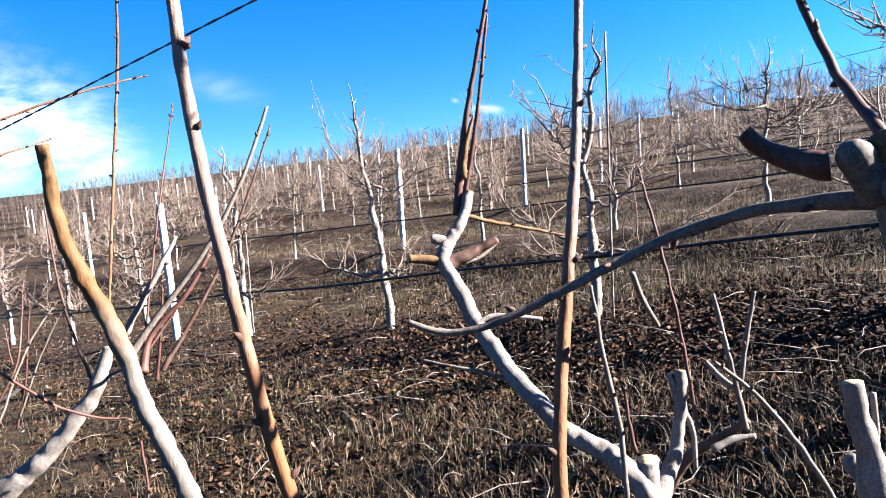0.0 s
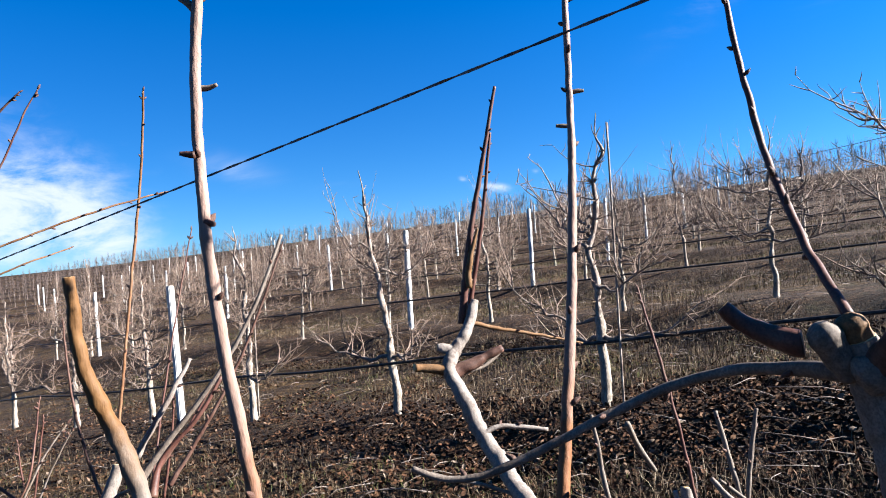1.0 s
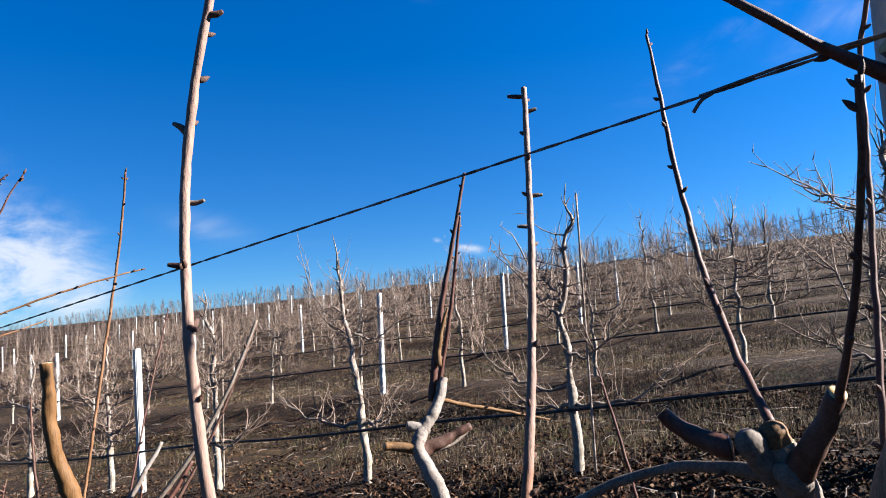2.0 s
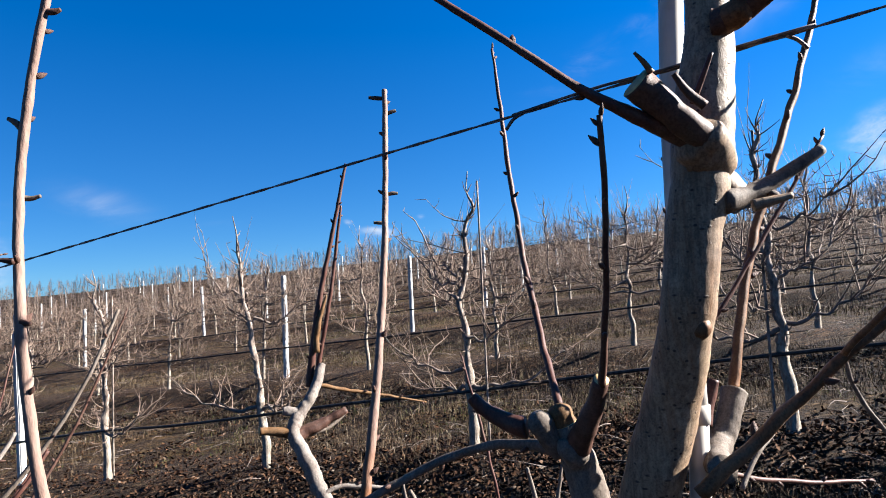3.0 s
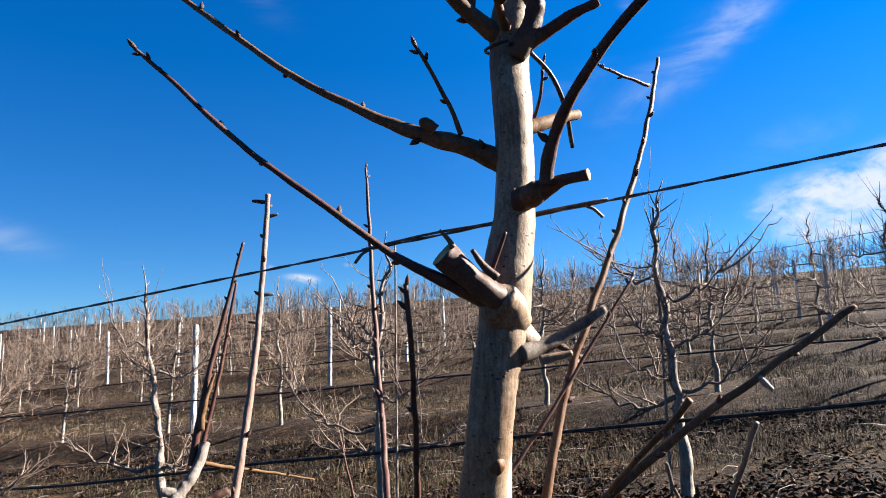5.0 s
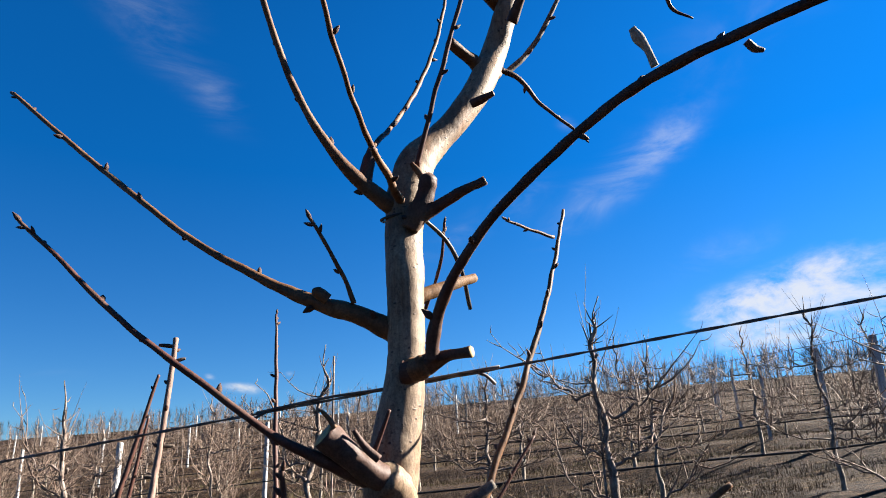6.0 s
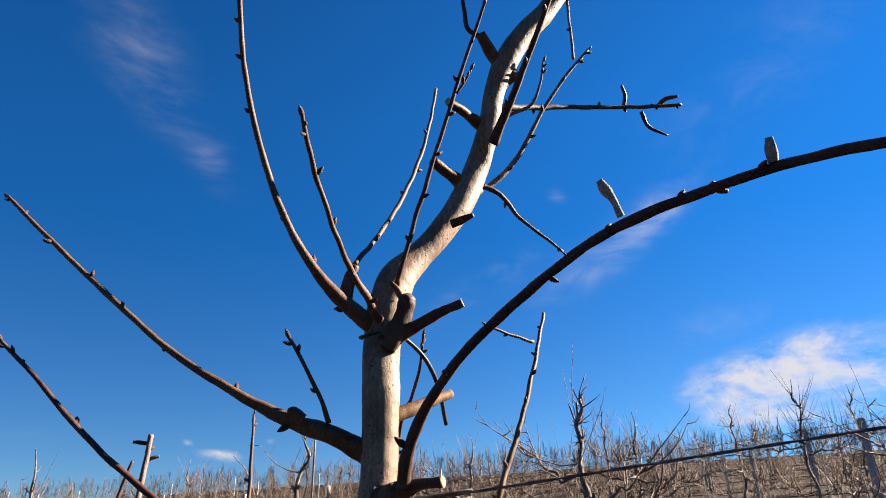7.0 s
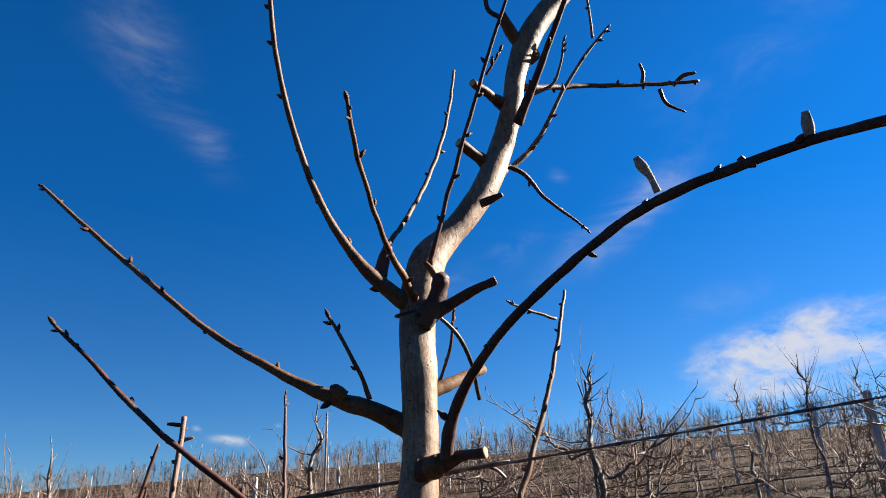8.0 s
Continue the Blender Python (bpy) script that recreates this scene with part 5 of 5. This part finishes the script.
for row in range(1, 9):
    o = ROW_ONE + ROW_GAP * row
    line_along("drip_hose", o - 0.06, 0.56, 0.016, "hose", "black plastic drip hose strung along the tree row", "hose", max(-3.2 * o, -60) - 6, 0.8 * o + 6, 0.06)
for row in range(1, 5):
    o = ROW_ONE + ROW_GAP * row
    line_along("trellis_wire", o, 1.72, 0.0025, "wire", "thin grey steel wire along the tree row", "wire", -3.2 * o - 6, 0.8 * o + 6, 0.01, 4)

# the wire of the near row, with the strand that ties the tree to it
WIRE_AT, WIRE_WAY = Vector((-0.153, 0.86, 2.097)), Vector((0.879, -0.465, 0.111))


def wire_point(x):
    return WIRE_AT + WIRE_WAY * ((x - WIRE_AT.x) / WIRE_WAY.x)


near_wire = tagged(new("trellis_wire"), "twisted dark steel wire tied round the tree", "wire")
pieces = []
for phase in (0.0, math.pi):
    pts = []
    for i in range(900):
        x = -9 + 13 * i / 899
        p = wire_point(x)
        t = i * 1.15 + phase
        pts.append((p.x, p.y + 0.0008 * math.cos(t), p.z + 0.0008 * math.sin(t)  , 0.0010))
    pieces.append(tube(pts, 5, 1))
v, f, s = joined(pieces)
child(mesh_object("strand", v, f, [M["wire"], M["wire"]], s), near_wire)
tie = [wire_point(0.44) + Vector((0, 0, 0.001)), wire_point(0.52) + Vector((0, -0.003, 0.003)), wire_point(0.57) + Vector((0, -0.004, 0.001)), wire_point(0.61) + Vector((0, -0.003, 0.002)), wire_point(0.68) + Vector((0, 0, 0.002))]
v, f, s = tube([(*p, 0.0015) for p in tie], 6, 6)
child(mesh_object("tie", v, f, [M["wire"], M["wire"]], s), near_wire, "bent tie wire")
for x, dx, dz in ((0.66, 0.018, -0.012), (0.45, -0.018, -0.016)):
    p = wire_point(x)
    v, f, s = tube([(*p, 0.0018), (p.x + dx * 0.5, p.y, p.z + dz * 0.3, 0.0018), (p.x + dx, p.y, p.z + dz, 0.0018)], 6, 3)
    child(mesh_object("tie_end", v, f, [M["wire"], M["wire"]], s), near_wire)

# the plastic pipe that props the tree
pipe = tagged(new("support_pipe"), "upright white plastic support pipe behind the trunk", "pipe")
foot = place(0.35, 0.72)
low, mid_p, high = (0.535, 0.52, foot.z - 0.1, 0.0088), (0.567, 0.455, 1.882, 0.0088), (0.62, 0.56, 2.33, 0.0125)
v, f, s = tube([low, (0.556, 0.49, 1.35, 0.0088), mid_p], 14, 6)
child(mesh_object("lower_tube", v, f, [M["pipe"], M["pipe"]], s), pipe)
v, f, s = tube([(0.5665, 0.4555, 1.875, 0.0104), (0.5675, 0.4552, 1.891, 0.0104)], 14, 2)
child(mesh_object("joint", v, f, [M["pipe"], M["pipe"]], s), pipe)
v, f, s = tube([mid_p, (0.59, 0.515, 2.10, 0.012), high], 14, 6)
child(mesh_object("upper_tube", v, f, [M["pipe"], M["pipe"]], s), pipe)

# ---- fallen leaves, dry grass and prunings on the ground ----


def ground_z(x, y):
    p = Vector((x, y, 0))
    a, o = p.dot(ALONG), p.dot(ACROSS)
    near = max(0.0, 1 - abs(o - 4) / 30)
    return float(height_at(a, o)) + near * (0.05 * noise.noise((x * 0.9, y * 0.9, 0)) + 0.025 * noise.noise((x * 3.1, y * 3.1, 4)))


def scatter(count, seed, lo, hi, power):
    """Places on the slope, thicker towards the camera."""
    r = random.Random(seed)
    while count:
        if r.random() < 0.3:
            o, a = r.uniform(-6.0, hi), r.uniform(-15.0, 9.0)
        else:
            o = lo + (hi - lo) * r.random() ** power
            a = 0.2 + o * math.tan(max(-1.3, min(1.15, r.gauss(-0.28, 0.52))))
            if not -18.0 < a < 9.0:
                a = r.uniform(-15.0, 7.0)
        p = ALONG * a + ACROSS * o
        count -= 1
        yield r, p.x, p.y, a, o


def leaf_litter():
    verts, faces = [], []
    shape = np.array(((-1, 0), (-0.35, 0.42), (0.35, 0.42), (1, 0.05), (0.35, -0.42), (-0.35, -0.42), (-0.35, 0), (0.35, 0)))
    for r, x, y, a, o in scatter(92000, 21, 1.5, 9, 1.2):
        strip = math.cos((o - ROW_ONE + 0.9) * 2 * math.pi / ROW_GAP)
        if noise.noise((x * 0.8, y * 0.8, 9)) + 0.35 * strip + (0.5 if o < 5.6 else 0.0) < r.uniform(-0.5, 0.5):
            continue
        low = ground_z(x, y) + 0.002
        z = low + r.uniform(0.003, 0.035)
        size = r.uniform(0.012, 0.033)
        turn = np.array(Matrix.Rotation(r.uniform(0, 6.3), 3, "Z") @ Matrix.Rotation(r.uniform(-1.2, 1.2), 3, "X") @ Matrix.Rotation(r.uniform(-1.0, 1.0), 3, "Y"))
        curl = r.uniform(-0.5, 0.9)
        local = np.column_stack((shape * (size, size * r.uniform(0.5, 1.25)), (np.abs(shape[:, 1]) * 1.6 + shape[:, 0] ** 2 * 0.6) * curl * size)) @ turn.T
        b = len(verts)
        verts += [(x + q[0], y + q[1], max(z + q[2], low)) for q in local.tolist()]
        faces += [(b, b + 6, b + 1), (b + 1, b + 6, b + 7, b + 2), (b + 2, b + 7, b + 3), (b, b + 5, b + 6), (b + 5, b + 4, b + 7, b + 6), (b + 4, b + 3, b + 7)]
    tagged(mesh_object("fallen_leaves", verts, faces, [M["leaves"]]), "curled brown fallen leaves lying on the orchard ground", "leaves", kind="stuff")


def grass(name, mat, count, seed, level, tall, label, hi=26):
    verts, faces = [], []
    for r, x, y, a, o in scatter(count, seed, 0.9, hi, 1.9):
        alley = math.cos((o - ROW_ONE) * 2 * math.pi / ROW_GAP)
        if noise.noise((x * 0.55, y * 0.55, seed)) - 0.42 * alley < level + (0.12 if o < 4.2 else 0.0) + r.uniform(-0.15, 0.15):
            continue
        z = ground_z(x, y)
        for _ in range(3 if o < 12 else 2):
            bx, by = x + r.gauss(0, 0.03), y + r.gauss(0, 0.03)
            h = r.uniform(0.2, 1.0) ** 1.4 * tall
            flop = 0.22 if r.random() < 0.6 else 0.9
            lean = Vector((r.gauss(0, flop), r.gauss(0, flop), 1)) * h
            w = r.uniform(0.0010, 0.0022) * (1 + max(o, 0) * 0.09)
            ang = r.uniform(0, 3.14)
            sx, sy = math.cos(ang) * w, math.sin(ang) * w
            b = len(verts)
            verts += [(bx - sx, by - sy, z - 0.01), (bx + sx, by + sy, z - 0.01), (bx + lean.x * 0.4 + sx * 0.7, by + lean.y * 0.4 + sy * 0.7, z + lean.z * 0.6),
                      (bx + lean.x * 0.4 - sx * 0.7, by + lean.y * 0.4 - sy * 0.7, z + lean.z * 0.6), (bx + lean.x * 0.9, by + lean.y * 0.9, z + lean.z * 0.92)]
            faces += [(b, b + 1, b + 2, b + 3), (b + 3, b + 2, b + 4)]
    tagged(mesh_object(name, verts, faces, [M[mat]], smooth=False), label, "grass", kind="stuff")


leaf_litter()
grass("dry_grass", "dry_grass", 80000, 31, -0.20, 0.15, "thin straw-coloured dry winter grass between the tree rows")
grass("green_grass", "green_grass", 30000, 47, 0.07, 0.08, "low green grass tufts among dead leaves")


def prunings():
    r = random.Random(8)
    pieces = []
    for _, x, y, a, o in scatter(1300, 61, 1.6, 14, 1.2):
        long, ang = r.uniform(0.12, 0.6), r.uniform(0, 6.3)
        z = ground_z(x, y) + r.uniform(0.008, 0.03)
        pts = []
        for i in range(4):
            f = i / 3
            px, py = x + math.cos(ang) * long * f, y + math.sin(ang) * long * f
            ang += r.uniform(-0.2, 0.2)
            pts.append((px, py, max(ground_z(px, py) + 0.004, z + 0.03 * math.sin(f * 3.1)), 0.0042 * (1 - 0.6 * f)))
        pieces.append(tube(pts, 4, 1))
    v, f, s = joined(pieces)
    tagged(mesh_object("prunings", v, f, [M["orchard_limb"], M["cut_wood"]], s), "cut twigs left lying on the ground after pruning", "twigs", kind="stuff")


prunings()
